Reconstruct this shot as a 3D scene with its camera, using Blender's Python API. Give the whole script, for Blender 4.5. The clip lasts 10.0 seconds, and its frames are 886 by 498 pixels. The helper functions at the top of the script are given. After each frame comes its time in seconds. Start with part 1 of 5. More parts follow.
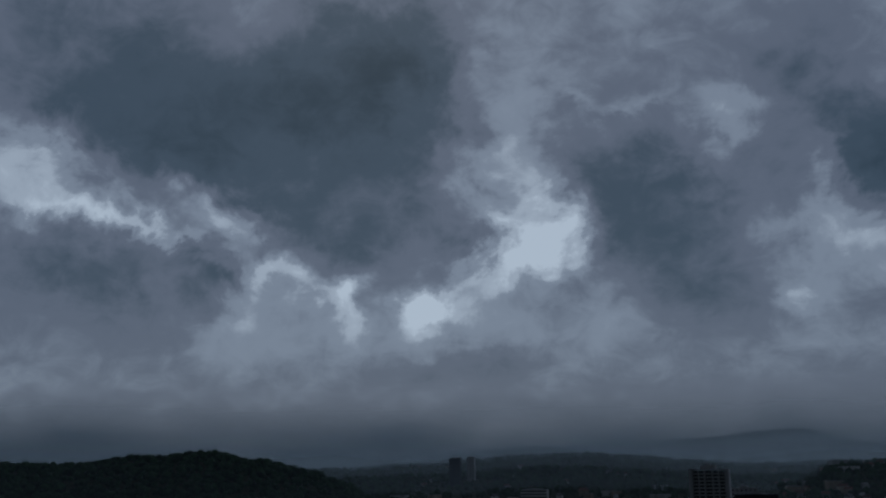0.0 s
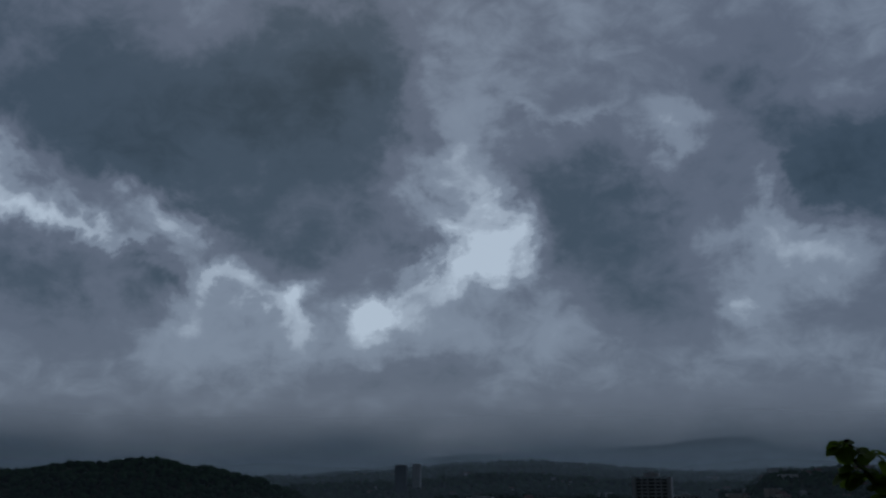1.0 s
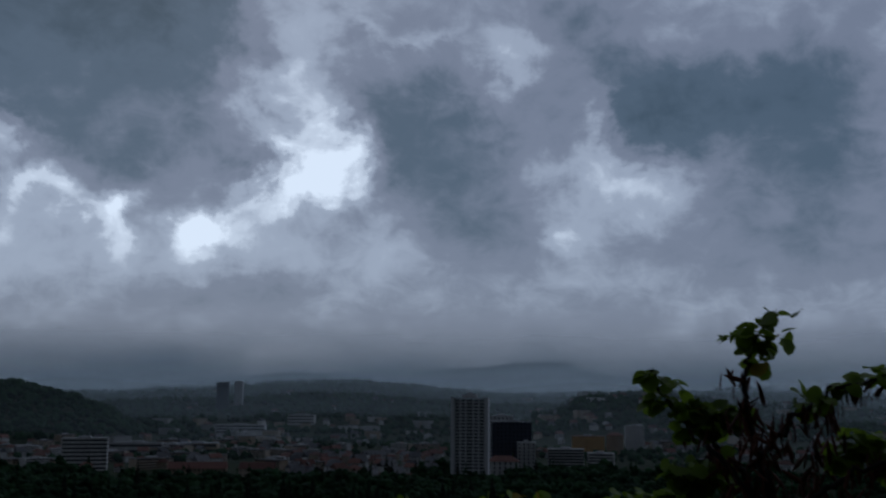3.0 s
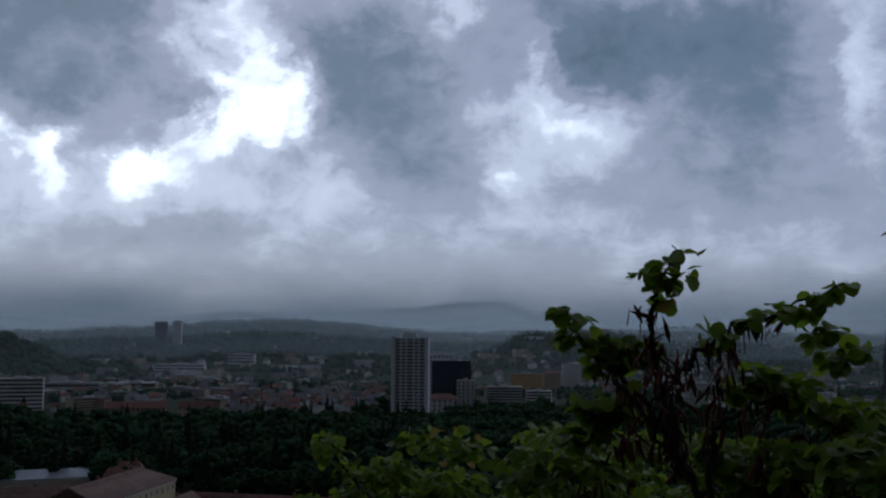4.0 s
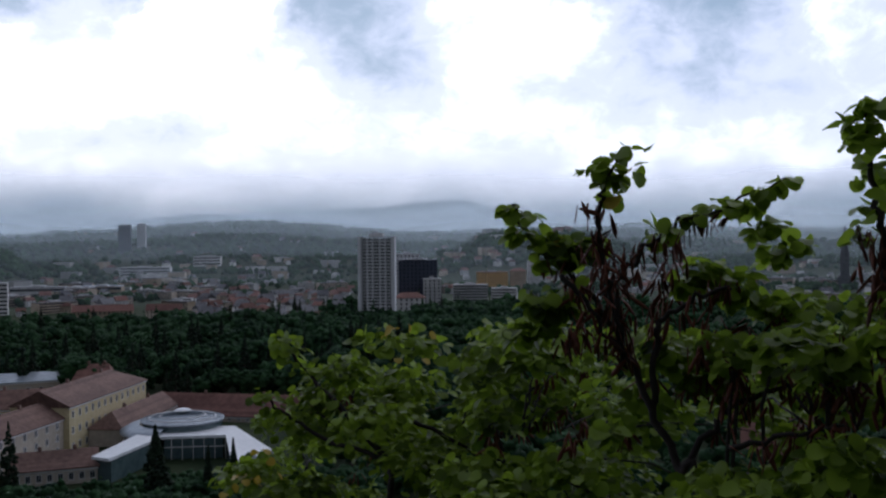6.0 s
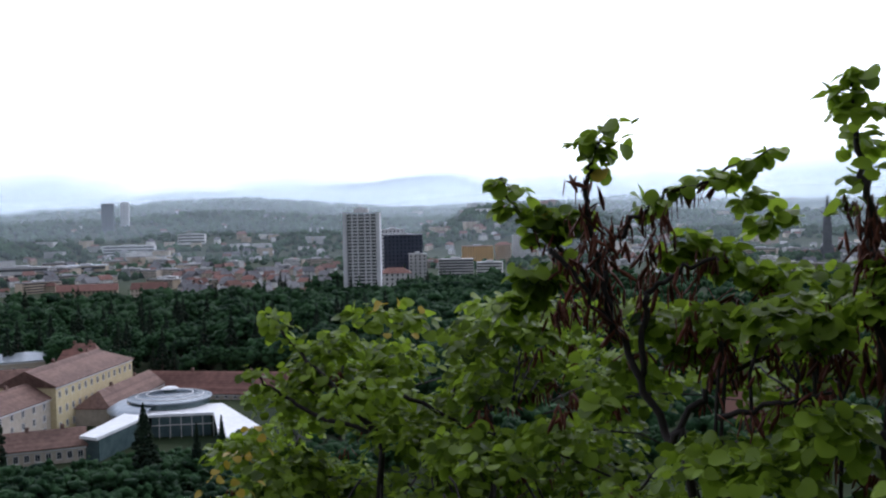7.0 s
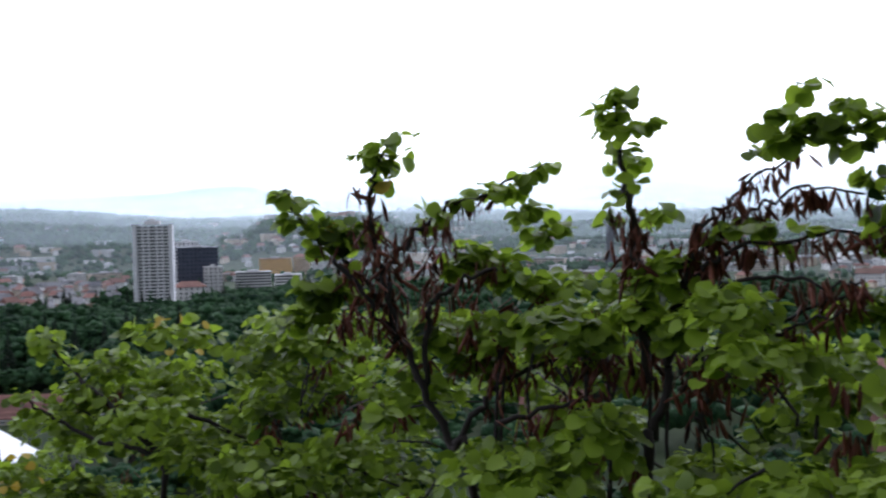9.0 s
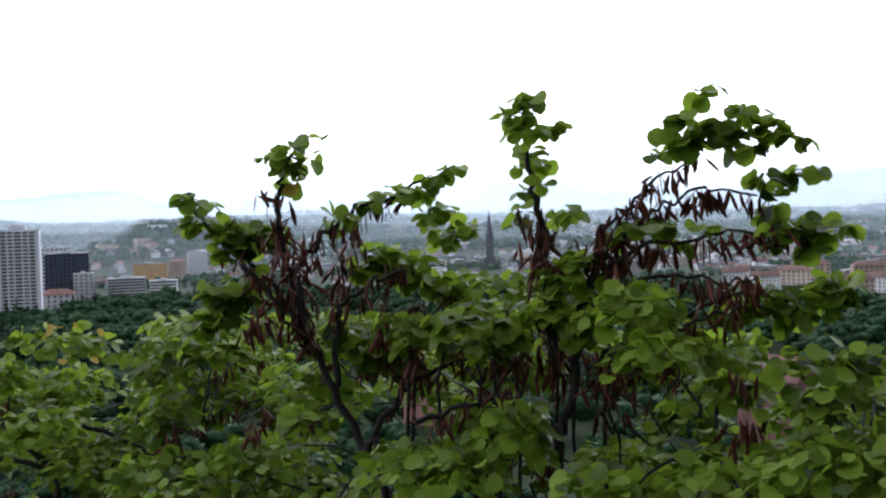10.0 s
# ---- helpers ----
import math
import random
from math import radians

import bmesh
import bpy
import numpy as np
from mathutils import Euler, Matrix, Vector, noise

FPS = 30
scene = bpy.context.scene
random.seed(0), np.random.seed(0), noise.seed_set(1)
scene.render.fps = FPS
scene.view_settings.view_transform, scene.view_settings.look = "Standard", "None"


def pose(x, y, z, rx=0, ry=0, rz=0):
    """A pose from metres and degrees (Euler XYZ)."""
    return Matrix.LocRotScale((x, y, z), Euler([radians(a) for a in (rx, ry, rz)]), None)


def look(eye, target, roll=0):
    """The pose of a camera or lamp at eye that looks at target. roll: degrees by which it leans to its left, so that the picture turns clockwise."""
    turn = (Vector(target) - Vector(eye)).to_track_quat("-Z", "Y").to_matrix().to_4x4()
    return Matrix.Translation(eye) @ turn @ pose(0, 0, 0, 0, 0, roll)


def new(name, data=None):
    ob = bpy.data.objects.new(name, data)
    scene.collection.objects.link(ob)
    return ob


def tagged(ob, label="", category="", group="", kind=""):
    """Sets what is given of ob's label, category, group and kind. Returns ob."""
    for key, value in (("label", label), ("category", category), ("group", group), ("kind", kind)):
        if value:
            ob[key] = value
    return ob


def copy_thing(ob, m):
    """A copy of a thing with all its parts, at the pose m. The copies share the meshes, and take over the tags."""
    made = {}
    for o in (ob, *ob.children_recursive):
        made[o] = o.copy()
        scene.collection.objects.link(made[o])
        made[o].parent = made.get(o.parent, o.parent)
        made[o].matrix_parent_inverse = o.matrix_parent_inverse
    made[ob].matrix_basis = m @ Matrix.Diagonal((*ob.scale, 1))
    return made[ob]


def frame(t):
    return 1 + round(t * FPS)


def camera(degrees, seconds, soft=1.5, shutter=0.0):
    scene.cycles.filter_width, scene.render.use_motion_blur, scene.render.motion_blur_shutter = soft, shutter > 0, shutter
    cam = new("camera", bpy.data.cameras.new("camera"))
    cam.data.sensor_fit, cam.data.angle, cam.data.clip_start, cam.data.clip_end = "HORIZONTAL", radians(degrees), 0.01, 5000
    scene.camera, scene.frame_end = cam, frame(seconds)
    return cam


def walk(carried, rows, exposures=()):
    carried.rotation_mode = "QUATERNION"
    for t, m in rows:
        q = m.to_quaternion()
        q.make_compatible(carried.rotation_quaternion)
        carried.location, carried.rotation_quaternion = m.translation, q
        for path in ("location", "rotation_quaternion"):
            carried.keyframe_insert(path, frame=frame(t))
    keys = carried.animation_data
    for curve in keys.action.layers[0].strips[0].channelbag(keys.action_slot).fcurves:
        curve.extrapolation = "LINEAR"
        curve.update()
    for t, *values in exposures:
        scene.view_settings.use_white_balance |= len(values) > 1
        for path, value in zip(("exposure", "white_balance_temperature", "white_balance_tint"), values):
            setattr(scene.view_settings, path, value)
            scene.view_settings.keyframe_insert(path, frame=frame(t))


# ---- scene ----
# ---- the camera and its walk ----
EYE = Vector((0.0, 0.0, 75.0))
cam = camera(49.0, 10.0, soft=2.2, shutter=0.4)


def aim(dx, dy, dz, yaw, pitch, roll):
    return pose(EYE.x + dx, EYE.y + dy, EYE.z + dz, 90 + pitch, 0, yaw) @ pose(0, 0, 0, 0, 0, roll)


walk(cam, [
    (0.0, aim(-0.220, -0.04, 0.00, 17.68, 13.11, -0.58)),
    (0.5, aim(-0.220, -0.04, 0.00, 16.82, 13.70, -0.63)),
    (1.0, aim(-0.200, -0.03, 0.00, 14.58, 13.49, -0.48)),
    (1.5, aim(-0.220, -0.02, 0.00, 12.35, 12.62, -0.35)),
    (2.0, aim(-0.270, 0.00, 0.01, 8.58, 11.42, 0.14)),
    (2.5, aim(-0.260, 0.00, 0.01, 7.06, 10.57, 0.35)),
    (3.0, aim(-0.200, 0.00, 0.01, 4.53, 8.89, 0.43)),
    (4.3, aim(-0.100, 0.00, 0.00, 0.62, 4.41, 0.27)),
    (4.5, aim(-0.090, 0.00, 0.00, 0.47, 3.79, 0.25)),
    (5.0, aim(-0.080, 0.00, 0.00, 0.11, 2.55, 0.16)),
    (5.5, aim(-0.065, 0.00, 0.00, 0.00, 1.45, 0.00)),
    (6.0, aim(-0.065, 0.00, 0.00, -1.01, -0.55, -0.49)),
    (6.2, aim(-0.065, 0.00, 0.00, -1.19, -1.33, -0.73)),
    (7.5, aim(-0.080, 0.00, 0.00, -2.96, -2.17, -1.75)),
    (8.0, aim(-0.050, 0.00, 0.00, -6.11, -2.28, -1.31)),
    (8.5, aim(0.000, 0.00, 0.00, -8.80, -1.53, -1.23)),
    (9.0, aim(-0.030, 0.00, 0.00, -13.69, -1.62, -1.27)),
    (9.5, aim(-0.050, 0.00, 0.00, -18.06, -1.41, -1.11)),
    (10.0, aim(-0.120, 0.00, 0.00, -20.70, -1.62, -1.63)),
], exposures=[(0.0, -2.28, 5600, 1), (1.0, -2.2, 5600, 1), (2.5, -1.7, 5700, 3), (3.2, -1.42, 5750, 4), (4.3, -0.58, 6000, 7), (5.0, -0.18, 6100, 9),
              (5.5, 0.18, 6200, 9), (6.2, 0.75, 6350, 10), (7.3, 2.05, 6500, 10), (8.0, 2.15, 6500, 10), (9.0, 2.2, 6500, 10), (10.0, 2.2, 6500, 10)])


def polar(az, el, dist):
    """A place seen from the lookout: degrees to the left of north, degrees up, metres away."""
    a, e = radians(az), radians(el)
    return EYE + Vector((-math.sin(a) * math.cos(e), math.cos(a) * math.cos(e), math.sin(e))) * dist


def spot(az, el, z):
    """The place on the level z that is seen in that direction."""
    d = (EYE.z - z) / math.tan(radians(-el))
    return Vector((-math.sin(radians(az)) * d, math.cos(radians(az)) * d, z))


def out(az, d, z=0.0):
    return Vector((-math.sin(radians(az)) * d, math.cos(radians(az)) * d, z))


# ---- sky: a broken deck of rain cloud ----
world = bpy.data.worlds.new("overcast_sky")
scene.world = world
world.use_nodes = True
wt = world.node_tree
wt.nodes.clear()


def wm(op, a, b=None, c=None, clamp=False):
    n = wt.nodes.new("ShaderNodeMath")
    n.operation, n.use_clamp = op, clamp
    for i, v in enumerate((a, b, c)):
        if v is None:
            continue
        if isinstance(v, (int, float)):
            n.inputs[i].default_value = v
        else:
            wt.links.new(v, n.inputs[i])
    return n.outputs[0]


coord = wt.nodes.new("ShaderNodeTexCoord")
sep0 = wt.nodes.new("ShaderNodeSeparateXYZ")
wt.links.new(coord.outputs["Generated"], sep0.inputs[0])


def cloud_noise(scale, detail, rough, distort, shift=0.0, flat=1.15):
    m = wt.nodes.new("ShaderNodeMapping")
    m.inputs["Location"].default_value = (shift, shift * 0.7, shift * 1.3)
    m.inputs["Scale"].default_value = (1.0, 1.0, flat)
    wt.links.new(coord.outputs["Generated"], m.inputs[0])
    n = wt.nodes.new("ShaderNodeTexNoise")
    n.inputs["Scale"].default_value, n.inputs["Detail"].default_value = scale, detail
    n.inputs["Roughness"].default_value, n.inputs["Distortion"].default_value = rough, distort
    wt.links.new(m.outputs[0], n.inputs["Vector"])
    return n


warp = cloud_noise(6.0, 4.0, 0.55, 0.0, 3.1)
warp_fine = cloud_noise(15.0, 6.0, 0.60, 0.2, 8.4)
ws = wt.nodes.new("ShaderNodeSeparateColor")
wt.links.new(warp.outputs["Color"], ws.inputs[0])
wf = wt.nodes.new("ShaderNodeSeparateColor")
wt.links.new(warp_fine.outputs["Color"], wf.inputs[0])
AZ = wm("MULTIPLY", wm("ARCTAN2", wm("MULTIPLY", sep0.outputs[0], -1.0), sep0.outputs[1]), 57.2958)
EL = wm("MULTIPLY", wm("ARCSINE", sep0.outputs[2]), 57.2958)
damp = wm("MULTIPLY", EL, 0.075, clamp=True)
AZW = wm("ADD", AZ, wm("MULTIPLY", wm("ADD", wm("MULTIPLY", wm("SUBTRACT", ws.outputs[0], 0.5), 5.0), wm("MULTIPLY", wm("SUBTRACT", wf.outputs[0], 0.5), 8.5)), damp))
ELW = wm("ADD", EL, wm("MULTIPLY", wm("ADD", wm("MULTIPLY", wm("SUBTRACT", ws.outputs[1], 0.5), 4.0), wm("MULTIPLY", wm("SUBTRACT", wf.outputs[1], 0.5), 7.0)), damp))


def bank(az, el, w, h, tilt, amount):
    """One cloud mass (amount below 0) or one thin place in the deck (above 0), with a soft ragged edge; tilt turns it clockwise."""
    c, q = math.cos(radians(tilt)), math.sin(radians(tilt))
    dx, dy = wm("SUBTRACT", az, AZW), wm("SUBTRACT", el, ELW)
    a = wm("ADD", wm("MULTIPLY", dx, c / w), wm("MULTIPLY", dy, q / w))
    e = wm("ADD", wm("MULTIPLY", dx, -q / h), wm("MULTIPLY", dy, c / h))
    r = wm("ADD", wm("MULTIPLY", a, a), wm("MULTIPLY", e, e))
    return wm("MULTIPLY", wm("POWER", 2.718, wm("MULTIPLY", r, -1.0)), amount)


banks = [
    (34.3, 21.7, 10.8, 4.6, 0, -0.8), (22.7, 21.1, 6.2, 4.9, 0, -0.8), (19.5, 24.6, 3.9, 3.0, 0, -0.5), (33.1, 18.1, 6.2, 2.0, 12, -0.4), (20.6, 15.0, 5.6, 2.1, 0, -0.3), (25.3, 14.3, 3.6, 1.8, 0, -0.2),
    (16.1, 13.0, 2.3, 1.0, -15, -0.35), (36.8, 11.0, 7.2, 2.3, 10, -0.6), (31.1, 10.7, 1.8, 1.8, 0, -0.45), (21.4, 9.7, 1.8, 2.0, 0, -0.35), (7.5, 16.8, 3.9, 3.3, 0, -0.5), (3.8, 12.3, 5.4, 4.3, 0, -0.5),
    (2.4, 9.0, 3.6, 2.0, 0, -0.2), (-7.4, 16.9, 3.0, 3.3, 0, -0.4), (-4.2, 20.1, 4.6, 3.6, 0, -0.35), (16.2, 6.3, 5.6, 1.1, 0, -0.35), (8.0, 25.2, 3.6, 2.0, 0, -0.15), (11.5, 14.0, 2.3, 2.3, 0, 1.15),
    (14.1, 11.6, 3.1, 1.0, -22, 0.6), (18.5, 9.5, 2.0, 1.0, 0, 1.1), (15.3, 17.1, 2.0, 1.8, 0, 0.3), (24.3, 11.3, 1.8, 1.0, 0, 0.9), (23.9, 9.5, 1.1, 1.5, 0, 0.55), (30.7, 14.9, 2.1, 1.8, 0, 0.8),
    (28.3, 11.6, 1.8, 1.1, 0, 0.8), (29.1, 9.1, 2.0, 1.6, 0, 0.45), (41.5, 17.5, 3.6, 2.3, 38, 0.75), (37.9, 14.3, 4.3, 0.8, 18, 0.7), (34.1, 13.0, 2.0, 0.5, 20, 0.4), (13.9, 20.4, 2.3, 6.2, 0, 0.35),
    (7.2, 20.8, 4.9, 0.7, 0, 0.25), (1.3, 19.0, 1.3, 2.0, 0, 0.4), (-4.0, 14.8, 2.6, 1.8, 0, 0.3), (17.2, 8.2, 14.8, 2.3, 0, 0.3), (-6.2, 12.0, 4.6, 2.0, 0, 0.6), (-4.3, 15.0, 2.0, 2.0, 0, 0.3),
    (-2.5, 9.0, 1.5, 0.9, 0, 0.45), (-9.6, 17.0, 5.6, 3.0, 0, -0.35), (-16.3, 15.7, 4.9, 4.9, 0, -0.4), (-15.6, 5.9, 3.9, 1.6, 0, 0.2), (3.8, 16.9, 4.9, 3.0, 0, -0.1),
    (-17.3, 9.7, 4.9, 3.3, 0, -0.25), (-11.7, 16.9, 5.6, 2.0, 0, -0.2), (-22.4, 14.0, 1.3, 3.0, 0, 0.45), (-12.0, 12.0, 8.0, 6.0, 0, -0.2), (-20.5, 4.3, 6.6, 1.3, 0, 0.12),
]
total = None
for b in banks:
    one = bank(*b)
    total = one if total is None else wm("ADD", total, one)
puffs = cloud_noise(9.0, 7.0, 0.55, 0.4, 0.0, 1.4)
wisps = cloud_noise(24.0, 7.0, 0.60, 0.6, 5.2, 1.5)
value = wm("MULTIPLY_ADD", total, 1.3, 0.22)
value = wm("ADD", value, wm("MULTIPLY", wm("SUBTRACT", puffs.outputs["Fac"], 0.5), 1.0))
value = wm("ADD", value, wm("MULTIPLY", wm("SUBTRACT", wisps.outputs["Fac"], 0.5), 0.8))
# the rain-dark band along the horizon
low = wm("POWER", 2.718, wm("MULTIPLY", wm("MAXIMUM", EL, 0.0), -0.38))
value = wm("SUBTRACT", value, wm("MULTIPLY", low, 0.85))
ramp = wt.nodes.new("ShaderNodeValToRGB")
ramp.color_ramp.interpolation = "EASE"
stops = ramp.color_ramp.elements
stops[0].position, stops[0].color = 0.0, (0.075, 0.125, 0.18, 1)
stops[1].position, stops[1].color = 1.0, (2.1, 2.15, 2.35, 1)
for p, c in ((0.26, (0.19, 0.255, 0.35, 1)), (0.5, (0.48, 0.51, 0.66, 1)), (0.70, (0.90, 0.95, 1.14, 1)), (0.86, (1.55, 1.6, 1.8, 1))):
    stops.new(p).color = c
wt.links.new(wm("ADD", wm("MULTIPLY", value, 0.35), 0.51, clamp=True), ramp.inputs[0])
blue = wt.nodes.new("ShaderNodeTexSky")
blue.sky_type, blue.sun_disc = "NISHITA", False
blue.sun_elevation, blue.sun_rotation = radians(38), radians(-20)
mixed = wt.nodes.new("ShaderNodeMix")
mixed.data_type, mixed.blend_type = "RGBA", "ADD"
mixed.inputs["Factor"].default_value = 0.012
wt.links.new(ramp.outputs[0], mixed.inputs["A"])
wt.links.new(blue.outputs[0], mixed.inputs["B"])
# the unseen sky overhead is dimmed, to lower the light on the ground
thin = wt.nodes.new("ShaderNodeMapRange")
thin.interpolation_type = "SMOOTHSTEP"
thin.inputs["From Min"].default_value, thin.inputs["From Max"].default_value = 0.47, 0.72
thin.inputs["To Min"].default_value, thin.inputs["To Max"].default_value = 1.0, 0.40
wt.links.new(sep0.outputs[2], thin.inputs["Value"])
# the unseen sky behind the lookout is dimmed too, to deepen the bushes' shade
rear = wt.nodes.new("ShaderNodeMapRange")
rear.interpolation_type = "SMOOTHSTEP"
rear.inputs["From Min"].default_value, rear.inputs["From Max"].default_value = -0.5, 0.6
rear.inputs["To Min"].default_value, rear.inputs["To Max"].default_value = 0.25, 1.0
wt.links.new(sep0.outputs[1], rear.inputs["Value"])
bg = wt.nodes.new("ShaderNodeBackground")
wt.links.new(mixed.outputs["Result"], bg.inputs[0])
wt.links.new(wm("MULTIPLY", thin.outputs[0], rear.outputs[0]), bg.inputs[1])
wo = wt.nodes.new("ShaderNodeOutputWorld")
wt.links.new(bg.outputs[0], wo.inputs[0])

sun = new("sun", bpy.data.lights.new("sun", "SUN"))
sun.data.energy, sun.data.angle, sun.data.color = 0.15, radians(40), (1.0, 0.96, 0.9)
sun.matrix_world = look((0, 0, 300), Vector((0, 0, 300)) - Vector((0.26, 0.74, 0.62)))


# ---- materials ----
def material(name, rough=0.8, metal=0.0):
    m = bpy.data.materials.new(name)
    m.use_nodes = True
    b = m.node_tree.nodes["Principled BSDF"]
    b.inputs["Roughness"].default_value, b.inputs["Metallic"].default_value = rough, metal
    return m, m.node_tree, b


def surface(name, dark, light, scale=1.0, rough=0.8, bump=0.15, vary=0.0, metal=0.0, stain=0.35, island=False):
    """Base colour from two scales of noise, optional change from piece to piece, and fine relief."""
    m, t, b = material(name, rough, metal)
    co = t.nodes.new("ShaderNodeTexCoord")
    n1, n2 = t.nodes.new("ShaderNodeTexNoise"), t.nodes.new("ShaderNodeTexNoise")
    for n, s, d in ((n1, scale, 8.0), (n2, scale * 0.13, 4.0)):
        n.inputs["Scale"].default_value, n.inputs["Detail"].default_value = s, d
        t.links.new(co.outputs["Object"], n.inputs["Vector"])
    add = t.nodes.new("ShaderNodeMath")
    add.operation = "MULTIPLY_ADD"
    t.links.new(n2.outputs["Fac"], add.inputs[0])
    add.inputs[1].default_value = stain * 2
    sub = t.nodes.new("ShaderNodeMath")
    sub.operation = "SUBTRACT"
    t.links.new(n1.outputs["Fac"], sub.inputs[0])
    sub.inputs[1].default_value = stain
    t.links.new(sub.outputs[0], add.inputs[2])
    source = add.outputs[0]
    if vary:
        if island:
            g = t.nodes.new("ShaderNodeNewGeometry").outputs["Random Per Island"]
        else:
            g = t.nodes.new("ShaderNodeObjectInfo").outputs["Random"]
        v = t.nodes.new("ShaderNodeMath")
        v.operation = "MULTIPLY_ADD"
        t.links.new(g, v.inputs[0])
        v.inputs[1].default_value = vary
        sh = t.nodes.new("ShaderNodeMath")
        sh.operation = "SUBTRACT"
        t.links.new(source, sh.inputs[0])
        sh.inputs[1].default_value = vary / 2
        t.links.new(sh.outputs[0], v.inputs[2])
        source = v.outputs[0]
    r = t.nodes.new("ShaderNodeValToRGB")
    r.color_ramp.elements[0].position, r.color_ramp.elements[0].color = 0.25, (*dark, 1)
    r.color_ramp.elements[1].position, r.color_ramp.elements[1].color = 0.75, (*light, 1)
    t.links.new(source, r.inputs[0])
    t.links.new(r.outputs[0], b.inputs["Base Color"])
    if bump:
        bp = t.nodes.new("ShaderNodeBump")
        bp.inputs["Strength"].default_value = bump
        bp.inputs["Distance"].default_value = 0.1 / scale
        t.links.new(n1.outputs["Fac"], bp.inputs["Height"])
        t.links.new(bp.outputs[0], b.inputs["Normal"])
    return m


def leafy(name, dark, light, scale, vary=0.6, glow=0.35, rough=0.5, grain=0.0):
    """Leaves: colour changes from leaf to leaf, and light comes through the blade."""
    m, t, b = material(name, rough)
    geo = t.nodes.new("ShaderNodeNewGeometry")
    info = t.nodes.new("ShaderNodeObjectInfo")
    co = t.nodes.new("ShaderNodeTexCoord")
    n = t.nodes.new("ShaderNodeTexNoise")
    n.inputs["Scale"].default_value, n.inputs["Detail"].default_value = scale, 3.0
    t.links.new(geo.outputs["Position"], n.inputs["Vector"])
    mix = t.nodes.new("ShaderNodeMath")
    mix.operation = "ADD"
    t.links.new(geo.outputs["Random Per Island"], mix.inputs[0])
    t.links.new(info.outputs["Random"], mix.inputs[1])
    fr = t.nodes.new("ShaderNodeMath")
    fr.operation = "FRACT"
    t.links.new(mix.outputs[0], fr.inputs[0])
    v = t.nodes.new("ShaderNodeMath")
    v.operation = "MULTIPLY_ADD"
    t.links.new(fr.outputs[0], v.inputs[0])
    v.inputs[1].default_value = vary
    t.links.new(n.outputs["Fac"], v.inputs[2])
    r = t.nodes.new("ShaderNodeValToRGB")
    r.color_ramp.elements[0].position, r.color_ramp.elements[0].color = 0.35, (*dark, 1)
    r.color_ramp.elements[1].position, r.color_ramp.elements[1].color = 1.15 if vary > 1 else 1.0, (*light, 1)
    t.links.new(v.outputs[0], r.inputs[0])
    t.links.new(r.outputs[0], b.inputs["Base Color"])
    b.inputs["Specular IOR Level"].default_value = 0.2 if glow > 0.15 else 0.12
    if grain:
        g = t.nodes.new("ShaderNodeTexNoise")
        g.inputs["Scale"].default_value, g.inputs["Detail"].default_value, g.inputs["Roughness"].default_value = grain, 5.0, 0.65
        t.links.new(geo.outputs["Position"], g.inputs["Vector"])
        more = t.nodes.new("ShaderNodeMath")
        more.operation = "MULTIPLY_ADD"
        t.links.new(g.outputs["Fac"], more.inputs[0])
        more.inputs[1].default_value = 0.9
        t.links.new(v.outputs[0], more.inputs[2])
        less = t.nodes.new("ShaderNodeMath")
        less.operation = "SUBTRACT"
        t.links.new(more.outputs[0], less.inputs[0])
        less.inputs[1].default_value = 0.45
        t.links.new(less.outputs[0], r.inputs[0])
        bp = t.nodes.new("ShaderNodeBump")
        bp.inputs["Strength"].default_value, bp.inputs["Distance"].default_value = 1.0, 1.2 / grain
        t.links.new(g.outputs["Fac"], bp.inputs["Height"])
        t.links.new(bp.outputs[0], b.inputs["Normal"])
    if glow:
        tr = t.nodes.new("ShaderNodeBsdfTranslucent")
        t.links.new(r.outputs[0], tr.inputs[0])
        ms = t.nodes.new("ShaderNodeMixShader")
        ms.inputs[0].default_value = glow
        t.links.new(b.outputs[0], ms.inputs[1])
        t.links.new(tr.outputs[0], ms.inputs[2])
        t.links.new(ms.outputs[0], t.nodes["Material Output"].inputs[0])
    return m


M_leaf = leafy("redbud_leaf", (0.008, 0.027, 0.004), (0.23, 0.335, 0.030), 2.2, 0.7, 0.50, 0.45)
M_leaf_small = leafy("hedge_leaf", (0.010, 0.030, 0.004), (0.22, 0.32, 0.026), 2.0, 0.7, 0.42, 0.45)
M_leaf_yellow = leafy("yellowed_leaf", (0.30, 0.24, 0.02), (0.42, 0.30, 0.04), 2.0)
M_pod = leafy("dry_seed_pod", (0.022, 0.009, 0.007), (0.150, 0.050, 0.032), 9.0, glow=0.1)
M_bark = surface("dark_bark", (0.006, 0.004, 0.004), (0.024, 0.016, 0.013), 30.0, 0.9, 0.6)
M_crown = leafy("park_foliage", (0.004, 0.021, 0.010), (0.036, 0.092, 0.034), 0.045, 0.55, 0.0, 0.8, 0.45)
M_fir = leafy("conifer_foliage", (0.005, 0.014, 0.009), (0.022, 0.040, 0.020), 0.2, 0.4, 0.0, 0.8, 1.2)
M_trunk = surface("tree_trunk", (0.03, 0.025, 0.02), (0.09, 0.07, 0.055), 3.0, 0.9)
M_ground = surface("valley_ground", (0.018, 0.032, 0.014), (0.050, 0.066, 0.032), 0.05, 0.95, 0.0)
M_ground.node_tree.nodes["Principled BSDF"].inputs["Specular IOR Level"].default_value = 0.08
